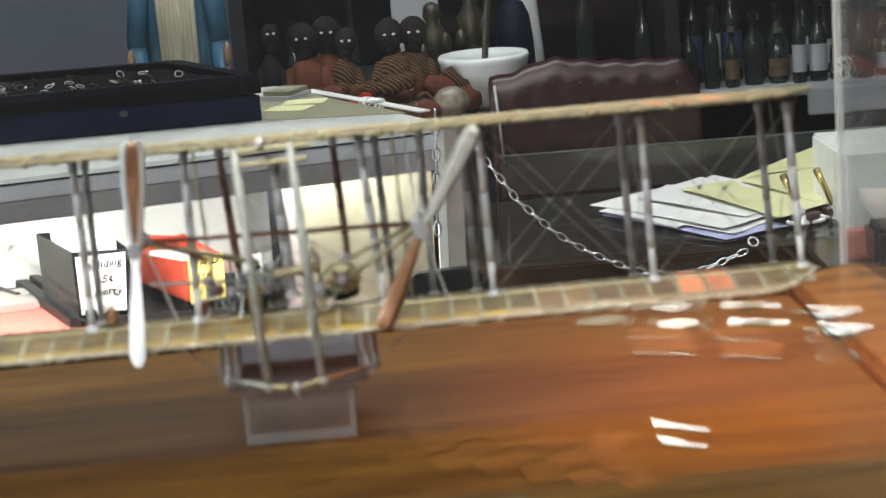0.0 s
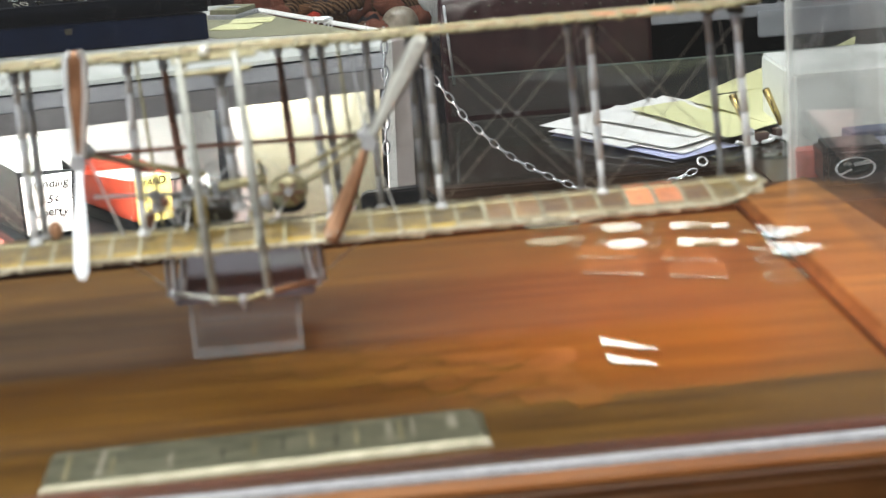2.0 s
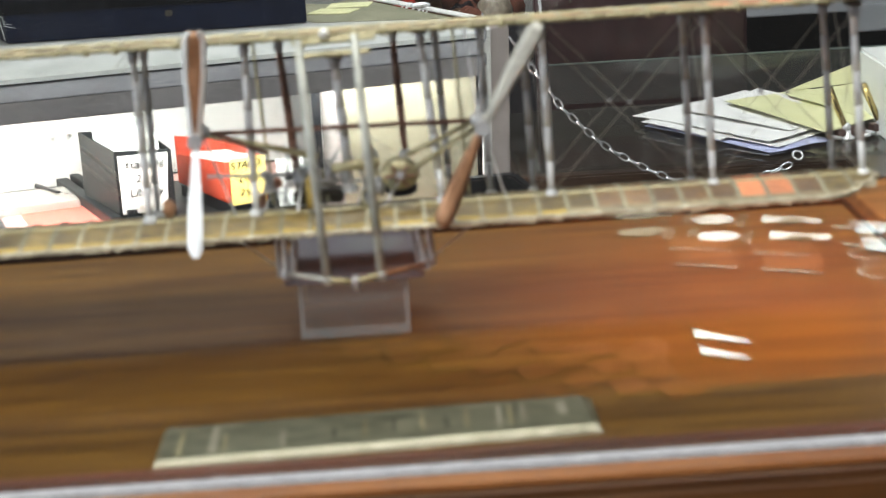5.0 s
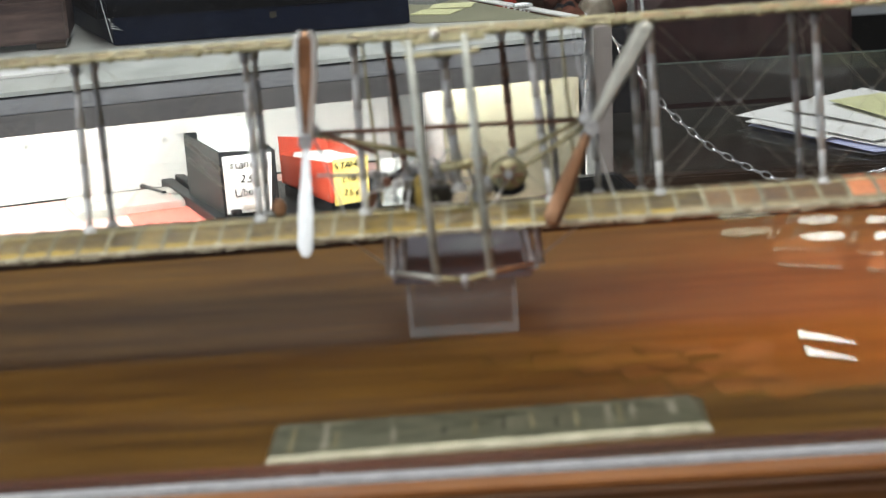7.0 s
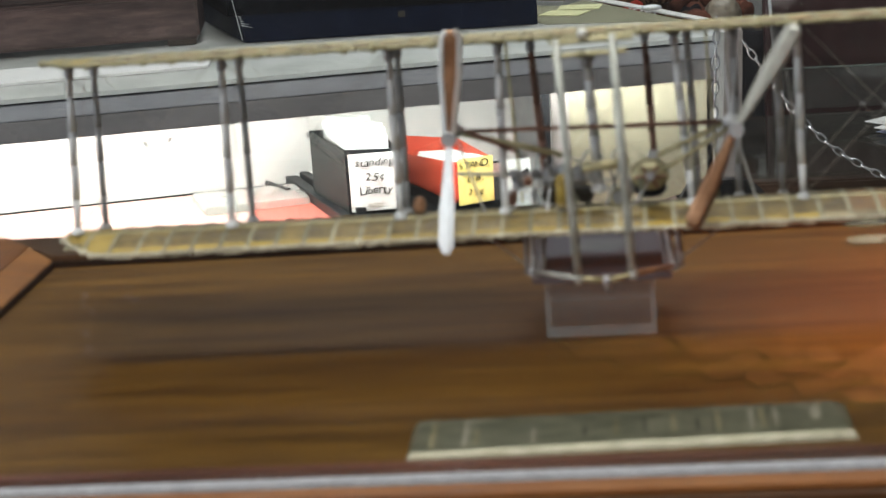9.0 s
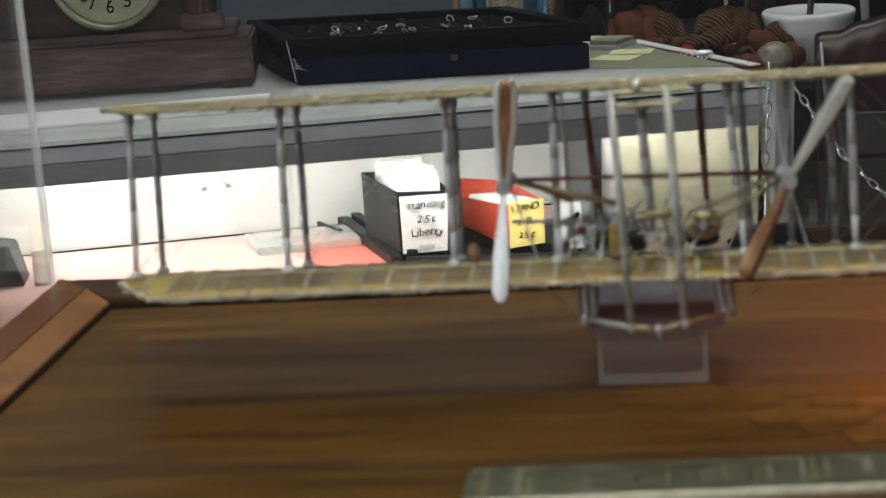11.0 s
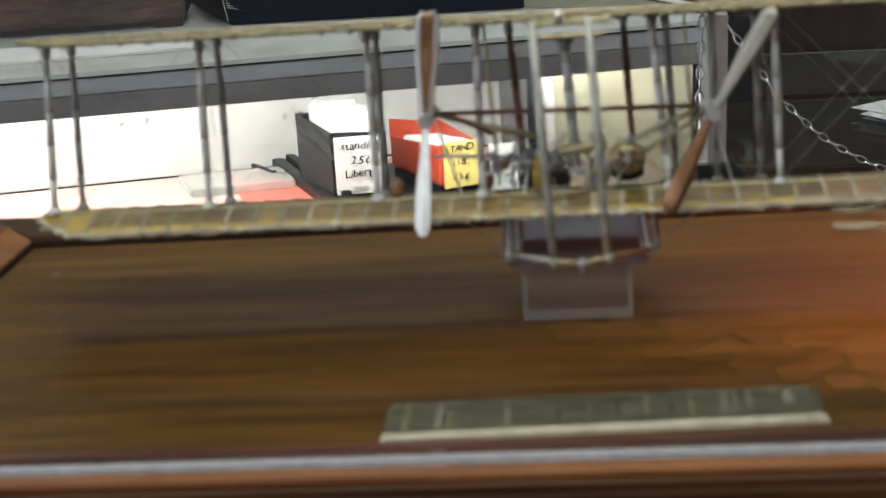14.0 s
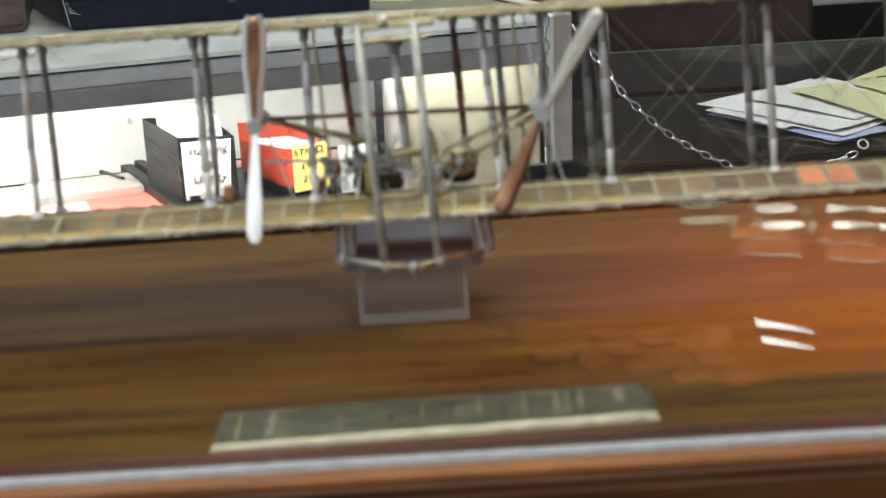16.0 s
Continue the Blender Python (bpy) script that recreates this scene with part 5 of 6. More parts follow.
PAPERS = [([(0.301, 1.090), (0.385, 1.157), (0.482, 0.960), (0.407, 0.925)], PAPER_LILAC, "lilac folder"),
          ([(0.310, 1.080), (0.420, 1.200), (0.500, 1.010), (0.418, 0.938)], PAPER, "sheet of white paper"),
          ([(0.297, 1.083), (0.392, 1.199), (0.470, 1.096), (0.365, 0.978)], PAPER, "sheet of white paper"),
          ([(0.292, 1.118), (0.437, 1.225), (0.510, 1.020), (0.410, 0.950)], PAPER, "sheet of white paper"),
          ([(0.345, 1.120), (0.450, 1.215), (0.520, 1.060), (0.440, 0.985)], PAPER, "sheet of white paper"),
          ([(0.398, 1.137), (0.498, 1.196), (0.545, 1.010), (0.469, 0.955)], PAPER_YELLOW, "pale yellow sheet"),
          ([(0.470, 1.150), (0.560, 1.200), (0.610, 1.060), (0.520, 1.010)], PAPER_YELLOW, "pale yellow sheet")]


def loose_sheet(bm, corners, z, curl):
    """A thin page, slightly bowed, over four corners."""
    n, lay = 8, []
    a, b, c, d = (Vector(p) for p in corners)
    for up in (0.0, 0.0006):
        lay.append([[None] * (n + 1) for _ in range(n + 1)])
        for i in range(n + 1):
            for j in range(n + 1):
                u, v = i / n, j / n
                p = a.lerp(b, u).lerp(d.lerp(c, u), v)
                lift = curl * (abs(u - 0.5) * 2) ** 3 * (1 - v * 0.6) + 0.0010 * math.sin(6 * u + 4 * v + 30 * curl)
                lay[-1][i][j] = bm.verts.new((p.x, p.y, z + 0.001 + lift + up))
    lo, hi = lay
    for i in range(n):
        for j in range(n):
            bm.faces.new((hi[i][j], hi[i + 1][j], hi[i + 1][j + 1], hi[i][j + 1]))
            bm.faces.new((lo[i][j], lo[i][j + 1], lo[i + 1][j + 1], lo[i + 1][j]))
    ring = [(i, 0) for i in range(n)] + [(n, j) for j in range(n)] + [(n - i, n) for i in range(n)] + [(0, n - j) for j in range(n)]
    for (i, j), (k, l) in zip(ring, ring[1:] + ring[:1]):
        bm.faces.new((lo[i][j], lo[k][l], hi[k][l], hi[i][j]))


zz = -0.1315
for k, (corners, mt, lab) in enumerate(PAPERS):
    cx, cy = sum(p[0] for p in corners) / 4, sum(p[1] for p in corners) / 4
    sheet_thing = thing("sheet_of_paper", (cx, cy, zz), lab + " in a loose pile on the desk", "paper", "papers on the desk")
    part("page", mesh(loose_sheet, corners, zz, 0.0005 + 0.0009 * (k % 3)), mt, sheet_thing)
    zz += 0.0021
for (x, y, dx, dz, lab) in ((0.545, 1.20, 0.05, 0.030, "curled pale yellow sheet"), (0.63, 1.25, 0.06, 0.036, "curled pale yellow sheet")):
    curl_thing = thing("sheet_of_paper", (x, y, zz), lab + " standing up behind the pile", "paper", "papers on the desk")
    part("page", mesh(block, [(x - 0.07, y - 0.03, zz), (x + 0.05, y, zz), (x + 0.05, y + 0.001, zz), (x - 0.07, y - 0.029, zz)],
                      [(x - 0.005, y, zz + 0.014), (x + 0.07, y + 0.03, zz + dz), (x + 0.07, y + 0.031, zz + dz), (x - 0.005, y + 0.001, zz + 0.014)]), PAPER_YELLOW, curl_thing)

for (x, y) in ((0.497, 0.97), (0.536, 0.985)):
    penset = thing("pen_holder", (x, y, -0.132), "brass pen standing in a chrome swivel holder", "pen holder", "pen holders")
    part("socket", mesh(lathe, (x, y, -0.132), [(0.008, 0), (0.008, 0.002), (0.004, 0.005), (0.004, 0.010)], 14), CHROME, penset, smooth=True)
    part("swivel", mesh(ball, (x - 0.001, y, -0.119), 0.0048), CHROME, penset, smooth=True)
    part("pen", mesh(tube, (x - 0.003, y, -0.117), (x - 0.019, y, -0.078), 0.0030, 0.0042), BRASS, penset, "slim brass pen", smooth=True)
    for k in (-1, 1):
        part("clip_arm", mesh(tube, (x + k * 0.009, y - 0.01, -0.129), (x + k * 0.020, y - 0.016, -0.125), 0.0022), CHROME, penset, smooth=True)
    part("foot", mesh(box, (x + 0.004, y + 0.005, -0.126), (0.03, 0.014, 0.01), 10), MAHOGANY, penset, bevel=0.001)
buttons = thing("loose_clip", (0.43, 0.90, -0.132), "small bright clip lying on the desk", "clip")
part("ring", mesh(torus, pose(0.43, 0.90, -0.1295, 50, 10, 0), 0.005, 0.0012, 14, 6), CHROME, buttons, smooth=True)

bowlbox = thing("clear_box", (0.62, 0.99, -0.132), "clear plastic box holding a white ball on the desk", "box")
for nm, c, sz in (("front", (0.635, 0.925, -0.094), (0.20, 0.003, 0.074)), ("side", (0.534, 0.995, -0.094), (0.003, 0.137, 0.074)), ("lid", (0.635, 0.995, -0.0555), (0.20, 0.143, 0.003))):
    ob = part(nm, mesh(box, c, sz), FROSTED, bowlbox)
    ob.visible_shadow = False
part("white_ball", mesh(ball, (0.568, 0.965, -0.0995), 0.0315, (1.0, 1.0, 1.0), 28), MILKY, bowlbox, "milky white ball", smooth=True)
part("white_block", mesh(box, (0.65, 0.99, -0.098), (0.09, 0.08, 0.06)), MILKY, bowlbox, bevel=0.01)
part("desk_return", mesh(slab, [(0.475, 0.705), (1.6, 0.665), (1.6, 0.849), (0.475, 0.8915)], -0.175, -0.1322), EBONY, desk, bevel=0.002)
pink = thing("pink_block", (0.513, 0.81, -0.132), "small coral pink block on the desk", "block")
part("block", mesh(box, (0.513, 0.812, -0.1185), (0.028, 0.024, 0.027)), PINK_PLASTIC, pink, bevel=0.002)
gadget = thing("black_gadget", (0.545, 0.78, -0.132), "black plastic gadget with a chrome-rimmed oval eye", "gadget")
part("body", mesh(box, (0.548, 0.782, -0.113), (0.062, 0.055, 0.037), -4), BLACK_PLASTIC, gadget, bevel=0.005)
part("eye_ring", mesh(torus, pose(0.543, 0.748, -0.113, 72, 0, -4) @ Matrix.Diagonal((1, 0.55, 1, 1)), 0.0180, 0.0013, 28, 8), CHROME, gadget, "chrome oval ring", smooth=True)
part("eye_glass", mesh(ball, (0.543, 0.753, -0.113), 0.017, (1, 0.35, 0.5)), BOTTLE_DARK, gadget, smooth=True)
# Silver bars are modelled highlights on the eye glass, not parts of it.
part("glint_bar", mesh(box, (0.549, 0.7455, -0.108), (0.016, 0.001, 0.0035), 0, 0, -6), SILVER, gadget)
part("glint_bar", mesh(box, (0.533, 0.7455, -0.1155), (0.013, 0.001, 0.0016), 0, 0, -22), SILVER, gadget)
part("knob", mesh(lathe, (0.588, 0.775, -0.125), [(0.008, 0), (0.008, 0.005), (0.005, 0.008)], 14), CHROME, gadget, smooth=True)
blue = thing("blue_box", (0.60, 0.86, -0.132), "small blue and black carton on the desk", "carton")
part("carton", mesh(box, (0.605, 0.865, -0.117), (0.075, 0.03, 0.03), 3), BLUE_LABEL, blue, bevel=0.001)
part("band", mesh(box, (0.605, 0.849, -0.112), (0.04, 0.001, 0.008), 3), PAPER_LILAC, blue)

# ---- chair behind the desk ----
chair = thing("armchair", (0.42, 1.62, -1.0), "burgundy leather armchair with a buttoned wavy top", "chair")
bm = bmesh.new()
rows = []
CTOP = [(0.203, 0.004), (0.235, 0.010), (0.262, 0.020), (0.285, 0.022), (0.33, 0.015), (0.39, 0.011), (0.437, 0.010), (0.452, -0.02)]


def chair_top(x):
    return float(np.interp(x, [p[0] for p in CTOP], [p[1] for p in CTOP]))


for i in range(41):
    s = i / 40
    x = 0.201 + 0.252 * s
    top = chair_top(x) + 0.0016 * math.sin(s * 44)
    rows.append([bm.verts.new((x, 1.30, -0.62)), bm.verts.new((x, 1.295, -0.20)), bm.verts.new((x, 1.288 + 0.002 * math.sin(s * 44), top - 0.03)), bm.verts.new((x, 1.290, top - 0.008)), bm.verts.new((x, 1.302, top)), bm.verts.new((x, 1.33, top - 0.012)), bm.verts.new((x, 1.345, -0.62))])
for a, b in zip(rows, rows[1:]):
    for k in range(6):
        bm.faces.new((a[k], a[k + 1], b[k + 1], b[k]))
bm.faces.new(rows[0]), bm.faces.new(rows[-1][::-1])
part("backrest", bm, LEATHER, chair, smooth=True)
part("piping", mesh(tube, (0.206, 1.287, -0.004), (0.212, 1.289, -0.10), 0.0018), PEWTER_DARK, chair, "pale worn piping", smooth=True)
for k in range(15):
    x = 0.21 + 0.232 * k / 14
    part("stud", mesh(ball, (x, 1.2865, chair_top(x) - 0.028), 0.0019, seg=8), BRONZE, chair)
part("seat", mesh(box, (0.328, 1.16, -0.50), (0.24, 0.24, 0.10)), LEATHER, chair, bevel=0.02)
for lx in (0.22, 0.435):
    for ly in (1.06, 1.31):
        part("leg", mesh(box, (lx, ly, -0.79), (0.03, 0.03, 0.42)), EBONY, chair)

# ---- back counter: dolls, pot, figures ----
shelf = thing("back_counter", (0.3, 1.95, -1.0), "dark counter along the back of the shop", "counter")
part("counter_top", mesh(slab, [(-0.9, 1.36), (0.29, 1.36), (0.29, 2.0), (-0.9, 2.0)], -0.075, -0.055), SHELF_DARK, shelf, bevel=0.002)
part("counter_body", mesh(slab, [(-0.9, 1.38), (0.28, 1.38), (0.28, 1.98), (-0.9, 1.98)], -1.0, -0.0755), SHELF_DARK, shelf)

r5 = random.Random(5)
def rag_doll(x, y, sc, top, cloth, lean):
    """A seated cloth doll in one mesh: dark head, clothed body, arms and legs."""
    bm = bmesh.new()
    z0 = -0.055
    ball(bm, (x + lean * 0.02, y, top), 0.023 * sc, (0.85, 0.8, 1.0), 18)
    ball(bm, (x + lean * 0.012, y - 0.002, top - 0.018 * sc), 0.012 * sc, (1, 1, 1.2))
    eyes = [(x + lean * 0.02 + k * 0.0062 * sc, y - 0.0185 * sc, top + 0.002) for k in (-1, 1)]
    lathe(bm, (x, y, z0), [(0.026 * sc, 0), (0.030 * sc, 0.012), (0.026 * sc, (top - z0) * 0.45), (0.022 * sc, (top - z0) * 0.66), (0.008 * sc, (top - z0) * 0.78)], 18)
    for sx in (-1, 1):
        tube(bm, (x + sx * 0.020 * sc, y, z0 + (top - z0) * 0.62), (x + sx * 0.034 * sc, y - 0.022, z0 + (top - z0) * 0.24), 0.0085 * sc, 0.0105 * sc, 12)
        ball(bm, (x + sx * 0.034 * sc, y - 0.022, z0 + (top - z0) * 0.22), 0.010 * sc)
        tube(bm, (x + sx * 0.014 * sc, y - 0.01, z0 + 0.012), (x + sx * 0.022 * sc, y - 0.052, z0 + 0.012), 0.011 * sc, 0.0095 * sc, 12)
        ball(bm, (x + sx * 0.022 * sc, y - 0.055, z0 + 0.016), 0.012 * sc, (0.9, 0.8, 1.25))
    for v in bm.verts:
        v.co += Vector((noise.noise(v.co * 110), noise.noise(v.co * 110 + Vector((7, 0, 0))), noise.noise(v.co * 110 + Vector((0, 7, 0))))) * 0.0022
    soft = len(bm.faces)
    for at in eyes:
        ball(bm, at, 0.0019, (1.1, 0.8, 0.8), 8)
    ob = part("rag_doll", bm, cloth, None, smooth=True)
    ob.data.materials.append(DOLL_DARK)
    ob.data.materials.append(MILKY)
    for p in ob.data.polygons:
        p.material_index = 2 if p.index >= soft else 1 if p.center.z > top - 0.022 * sc - 0.004 else 0
    return tagged(ob, "seated cloth doll with a dark head and red or striped clothes", "doll", "cloth dolls")


for x, y, sc, top, cloth, lean in ((-0.066, 1.47, 0.62, 0.060, DOLL_DARK, 0.2), (-0.020, 1.470, 0.95, 0.051, DOLL_RUST, -0.2), (0.004, 1.495, 0.95, 0.054, DOLL_RUST, 0.2), (0.026, 1.485, 0.75, 0.042, DOLL_STRIPE, 0.3),
                                   (0.094, 1.485, 0.95, 0.046, DOLL_STRIPE, -0.3), (0.116, 1.51, 0.95, 0.044, DOLL_STRIPE, 0.2)):
    rag_doll(x, y, sc, top, cloth, lean)
for k in range(16):
    x = -0.062 + (k % 8) * 0.034 + r5.uniform(-0.008, 0.008)
    y = 1.40 + 0.025 * (k // 8) + r5.uniform(-0.01, 0.01)
    z = -0.038 + 0.018 * (k // 8) + r5.uniform(-0.006, 0.006)
    bm = bmesh.new()
    turn = Euler((r5.uniform(-0.4, 0.4), r5.uniform(-0.9, 0.9), r5.uniform(-0.7, 0.7))).to_matrix().to_4x4()
    bmesh.ops.create_uvsphere(bm, u_segments=18, v_segments=10, radius=0.017, matrix=Matrix.Translation((x, y, z)) @ turn @ Matrix.Diagonal((r5.uniform(1.2, 2.0), 0.8, r5.uniform(0.65, 0.95), 1)))
    for v in bm.verts:
        v.co += Vector((noise.noise(v.co * 90), noise.noise(v.co * 90 + Vector((9, 0, 0))), noise.noise(v.co * 90 + Vector((0, 9, 0))))) * 0.006
    tagged(part("cloth_bundle", bm, (DOLL_RUST, DOLL_STRIPE, DOLL_RED, DOLL_STRIPE, DOLL_BROWN, DOLL_DARK, DOLL_RUST)[k % 7], smooth=True), "knotted red and brown cloth bundle on the back counter", "cloth", "cloth bundles")
    if k in (2, 5, 9, 13):
        but = thing("button", (x, y - 0.02, z), "small white button on a cloth bundle", "button", "buttons")
        part("disc", mesh(torus, pose(x, y - 0.022, z + 0.006, 90), 0.0026, 0.001, 12, 5), PAPER, but)
for (xa, ya, za), (xb, yb, zb), rr, mt in (((-0.030, 1.395, -0.047), (0.020, 1.375, -0.044), 0.0115, DOLL_RED), ((0.012, 1.375, -0.044), (0.052, 1.385, -0.022), 0.0095, DOLL_RED), ((-0.045, 1.40, -0.022), (0.012, 1.395, -0.014), 0.012, DOLL_RUST),
                                           ((0.070, 1.375, -0.046), (0.112, 1.38, -0.040), 0.012, DOLL_STRIPE), ((0.060, 1.40, -0.012), (0.105, 1.40, -0.004), 0.011, DOLL_STRIPE), ((0.115, 1.385, -0.045), (0.130, 1.365, -0.040), 0.014, DOLL_RUST)):
    limb = bmesh.new()
    pa, pb = Vector((xa, ya, za)), Vector((xb, yb, zb))
    for k in range(6):
        a, b = pa.lerp(pb, k / 6), pa.lerp(pb, (k + 1) / 6)
        tube(limb, a, b, rr * (1 - 0.25 * math.sin(k * 1.3)), rr * (1 - 0.25 * math.sin((k + 1) * 1.3)), 12)
    ball(limb, pa, rr), ball(limb, pb, rr * 1.05)
    for v in limb.verts:
        v.co += Vector((noise.noise(v.co * 120), noise.noise(v.co * 120 + Vector((9, 0, 0))), noise.noise(v.co * 120 + Vector((0, 9, 0))))) * 0.003
    tagged(part("cloth_limb", limb, mt, smooth=True), "stuffed red and striped cloth limb lying on the counter", "cloth", "cloth bundles")
tie = thing("white_cord", (0.06, 1.375, -0.03), "knotted white cord on the cloth bundles", "cord")
for k in range(6):
    part("loop", mesh(torus, pose(0.055 + r5.uniform(-0.008, 0.01), 1.372, -0.032 + r5.uniform(-0.008, 0.012), r5.uniform(40, 90), r5.uniform(-50, 50), 0), 0.007, 0.0012, 14, 5, 1.5), PAPER, tie, smooth=True)

pot = thing("plant_pot", (0.205, 1.475, -0.055), "round white ceramic pot on the back counter", "pot")
part("pot_body", mesh(lathe, (0.207, 1.475, -0.055), [(0.034, 0), (0.040, 0.006), (0.052, 0.035), (0.0575, 0.058), (0.0592, 0.064), (0.0565, 0.068), (0.0545, 0.058), (0.048, 0.03)], 40), CERAMIC, pot, smooth=True)
part("stick", mesh(tube, (0.205, 1.48, -0.03), (0.225, 1.50, 0.13), 0.004, 0.0055), BRONZE, pot)
ballb = thing("basket_ball", (0.135, 1.385, -0.055), "small mottled pale brown wrapped ball", "ball")
part("ball", mesh(ball, (0.157, 1.375, -0.033), 0.021, (1.1, 1, 1), 18), MOTTLED, ballb, smooth=True)

for k, (x, y, hgt) in enumerate(((0.150, 1.62, 0.125), (0.205, 1.65, 0.15))):
    fig = bmesh.new()
    lathe(fig, (x, y, -0.055), [(0.024, 0), (0.022, 0.012), (0.013, 0.03), (0.017, hgt * 0.5), (0.020, hgt * 0.66), (0.009, hgt * 0.78), (0.013, hgt * 0.86), (0.010, hgt * 0.97), (0.003, hgt)], 14)
    ball(fig, (x + 0.016, y - 0.01, -0.055 + hgt * 0.55), 0.009, (1, 1, 1.8))
    ball(fig, (x - 0.016, y - 0.01, -0.055 + hgt * 0.45), 0.009, (1, 1, 1.8))
    tagged(part("figurine", fig, BRONZE, smooth=True), "dark bronze standing figurine on the back counter", "figurine", "figurines")

veiled = bmesh.new()
lathe(veiled, (0.259, 1.60, -0.055), [(0.026, 0), (0.027, 0.03), (0.025, 0.07), (0.022, 0.10), (0.014, 0.118), (0.004, 0.124)], 20)
dark_faces = len(veiled.faces)
lathe(veiled, (0.276, 1.632, -0.055), [(0.026, 0), (0.024, 0.05), (0.020, 0.10), (0.018, 0.14), (0.014, 0.165), (0.004, 0.172)], 20)
veiled.faces.ensure_lookup_table()
for f in veiled.faces[dark_faces:]:
    f.material_index = 1
figure = tagged(part("figurine", veiled, NAVY, smooth=True), "dark cloaked figurine with a white veil behind", "figurine", "figurines")
figure.data.materials.append(CERAMIC)

# blue-cloaked plaster statue
bm = bmesh.new()
lathe(bm, (-0.172, 1.42, -0.055), [(0.044, 0), (0.046, 0.02), (0.043, 0.07), (0.042, 0.12), (0.047, 0.17), (0.045, 0.24), (0.022, 0.27), (0.026, 0.30), (0.018, 0.33)], 40)
for v in bm.verts:
    a = math.atan2(v.co.y - 1.42, v.co.x + 0.172)
    v.co.x += 0.004 * math.cos(a) * math.sin(a * 14)
    v.co.y = 1.42 + (v.co.y - 1.42) * 0.6 + 0.004 * math.sin(a * 14)
for sx in (-1, 1):
    tube(bm, (-0.172 + sx * 0.040, 1.405, 0.16), (-0.172 + sx * 0.052, 1.392, 0.066), 0.014, 0.012, 14)
    tube(bm, (-0.172 + sx * 0.052, 1.394, 0.075), (-0.172 + sx * 0.047, 1.396, -0.05), 0.012, 0.009, 12)
cloak = set(bm.faces)
for sx in (-1, 1):
    ball(bm, (-0.172 + sx * 0.059, 1.384, 0.050), 0.0075, (0.7, 0.7, 2.0), 12)
    tube(bm, (-0.172 + sx * 0.060, 1.386, 0.045), (-0.172 + sx * 0.054, 1.388, -0.005), 0.0030, 0.0016, 8)
painted = set(bm.faces)
for k in range(9):
    x = -0.190 + k * 0.0046
    tube(bm, (x, 1.383 + 0.0004 * (k - 4) ** 2, -0.05), (x + (k - 4) * 0.0004, 1.382 + 0.0004 * (k - 4) ** 2, 0.2), 0.0046, seg=8)
for f in bm.faces:
    f.material_index = 0 if f in cloak else 2 if f in painted else 1
statue = tagged(part("plaster_statue", bm, STATUE_BLUE, smooth=True), "blue-cloaked painted plaster statue in a pale pleated robe", "statue")
statue.data.materials.append(ROBE)
statue.data.materials.append(SKIN_PAINT)
plaque = thing("wooden_plaque", (-0.42, 2.38, 0.25), "dark wooden plaque hanging on the wall", "plaque")
part("board", mesh(box, (-0.52, 2.385, 0.20), (0.34, 0.03, 0.16)), MAHOGANY, plaque, bevel=0.012)

pillar = thing("grey_panel", (0.135, 1.93, -0.055), "grey-olive upright board behind the dolls", "board")
part("board", mesh(box, (0.136, 1.93, 0.145), (0.072, 0.02, 0.40)), SHELF_GREY, pillar, bevel=0.002)

# ---- dark shelves with bottles ----
unit = thing("shelf_unit", (0.9, 2.1, -1.0), "dark shelf unit full of bottles along the back wall", "shelves")
part("back_panel", mesh(box, (1.0, 2.37, 0.0), (2.3, 0.03, 2.0)), DARK_WALL, unit)
for z in (-0.62, -0.38, -0.152, 0.22):
    part("shelf", mesh(box, (1.0, 2.18, z), (2.3, 0.36, 0.018)), SHELF_GREY if z == -0.152 else SHELF_DARK, unit, bevel=0.002)
part("fascia", mesh(box, (1.45, 1.995, -0.172), (1.40, 0.012, 0.042)), SHELF_GREY, unit, "light grey shelf edge", bevel=0.002)
for x in (-0.14, 0.54, 1.3, 2.1):
    part("upright", mesh(box, (x, 2.17, -0.1), (0.022, 0.34, 1.8)), SHELF_DARK, unit)


def bottle(x, y, z, r, h, mat, lab_mat, label):
    b = thing("bottle", (x, y, z), label, "bottle", "bottles on the shelf")
    part("glass", mesh(lathe, (x, y, z), [(r * 0.9, 0), (r, 0.004), (r, h * 0.58), (r * 0.8, h * 0.66), (r * 0.36, h * 0.76), (r * 0.34, h * 0.93), (r * 0.42, h * 0.94), (r * 0.40, h)], 16), mat, b, smooth=True)
    part("label_band", mesh(lathe, (x, y, z + h * 0.14), [(r * 1.02, 0), (r * 1.02, h * 0.34)], 16), lab_mat, b)
    part("cap", mesh(lathe, (x, y, z + h * 0.95), [(r * 0.46, 0), (r * 0.46, h * 0.09)], 10), BRASS_OLD if lab_mat is AMBER else BLACK_PLASTIC, b)


r6 = random.Random(11)
for row_y, x_from, x_to in ((2.03, 0.555, 1.25), (2.10, 0.545, 1.26)):
    x, k = x_from, 0
    while x < x_to:
        r, h = r6.uniform(0.011, 0.019), r6.uniform(0.075, 0.135) * (1.0 if row_y < 2.05 else 1.3)
        lm = r6.choice((AMBER, BLUE_LABEL, AMBER, BOTTLE_DARK, SHELF_GREY, BOTTLE_DARK))
        clear = x > 0.90 and k % 2 == 0
        bottle(x + r, row_y + r6.uniform(-0.012, 0.012), -0.143, r, h, BOTTLE_CLEAR if clear else BOTTLE_DARK, lm, "clear glass bottle with a pale label" if clear else "dark glass bottle with a label")
        x += r * 2 + r6.uniform(0.002, 0.010)
        k += 1
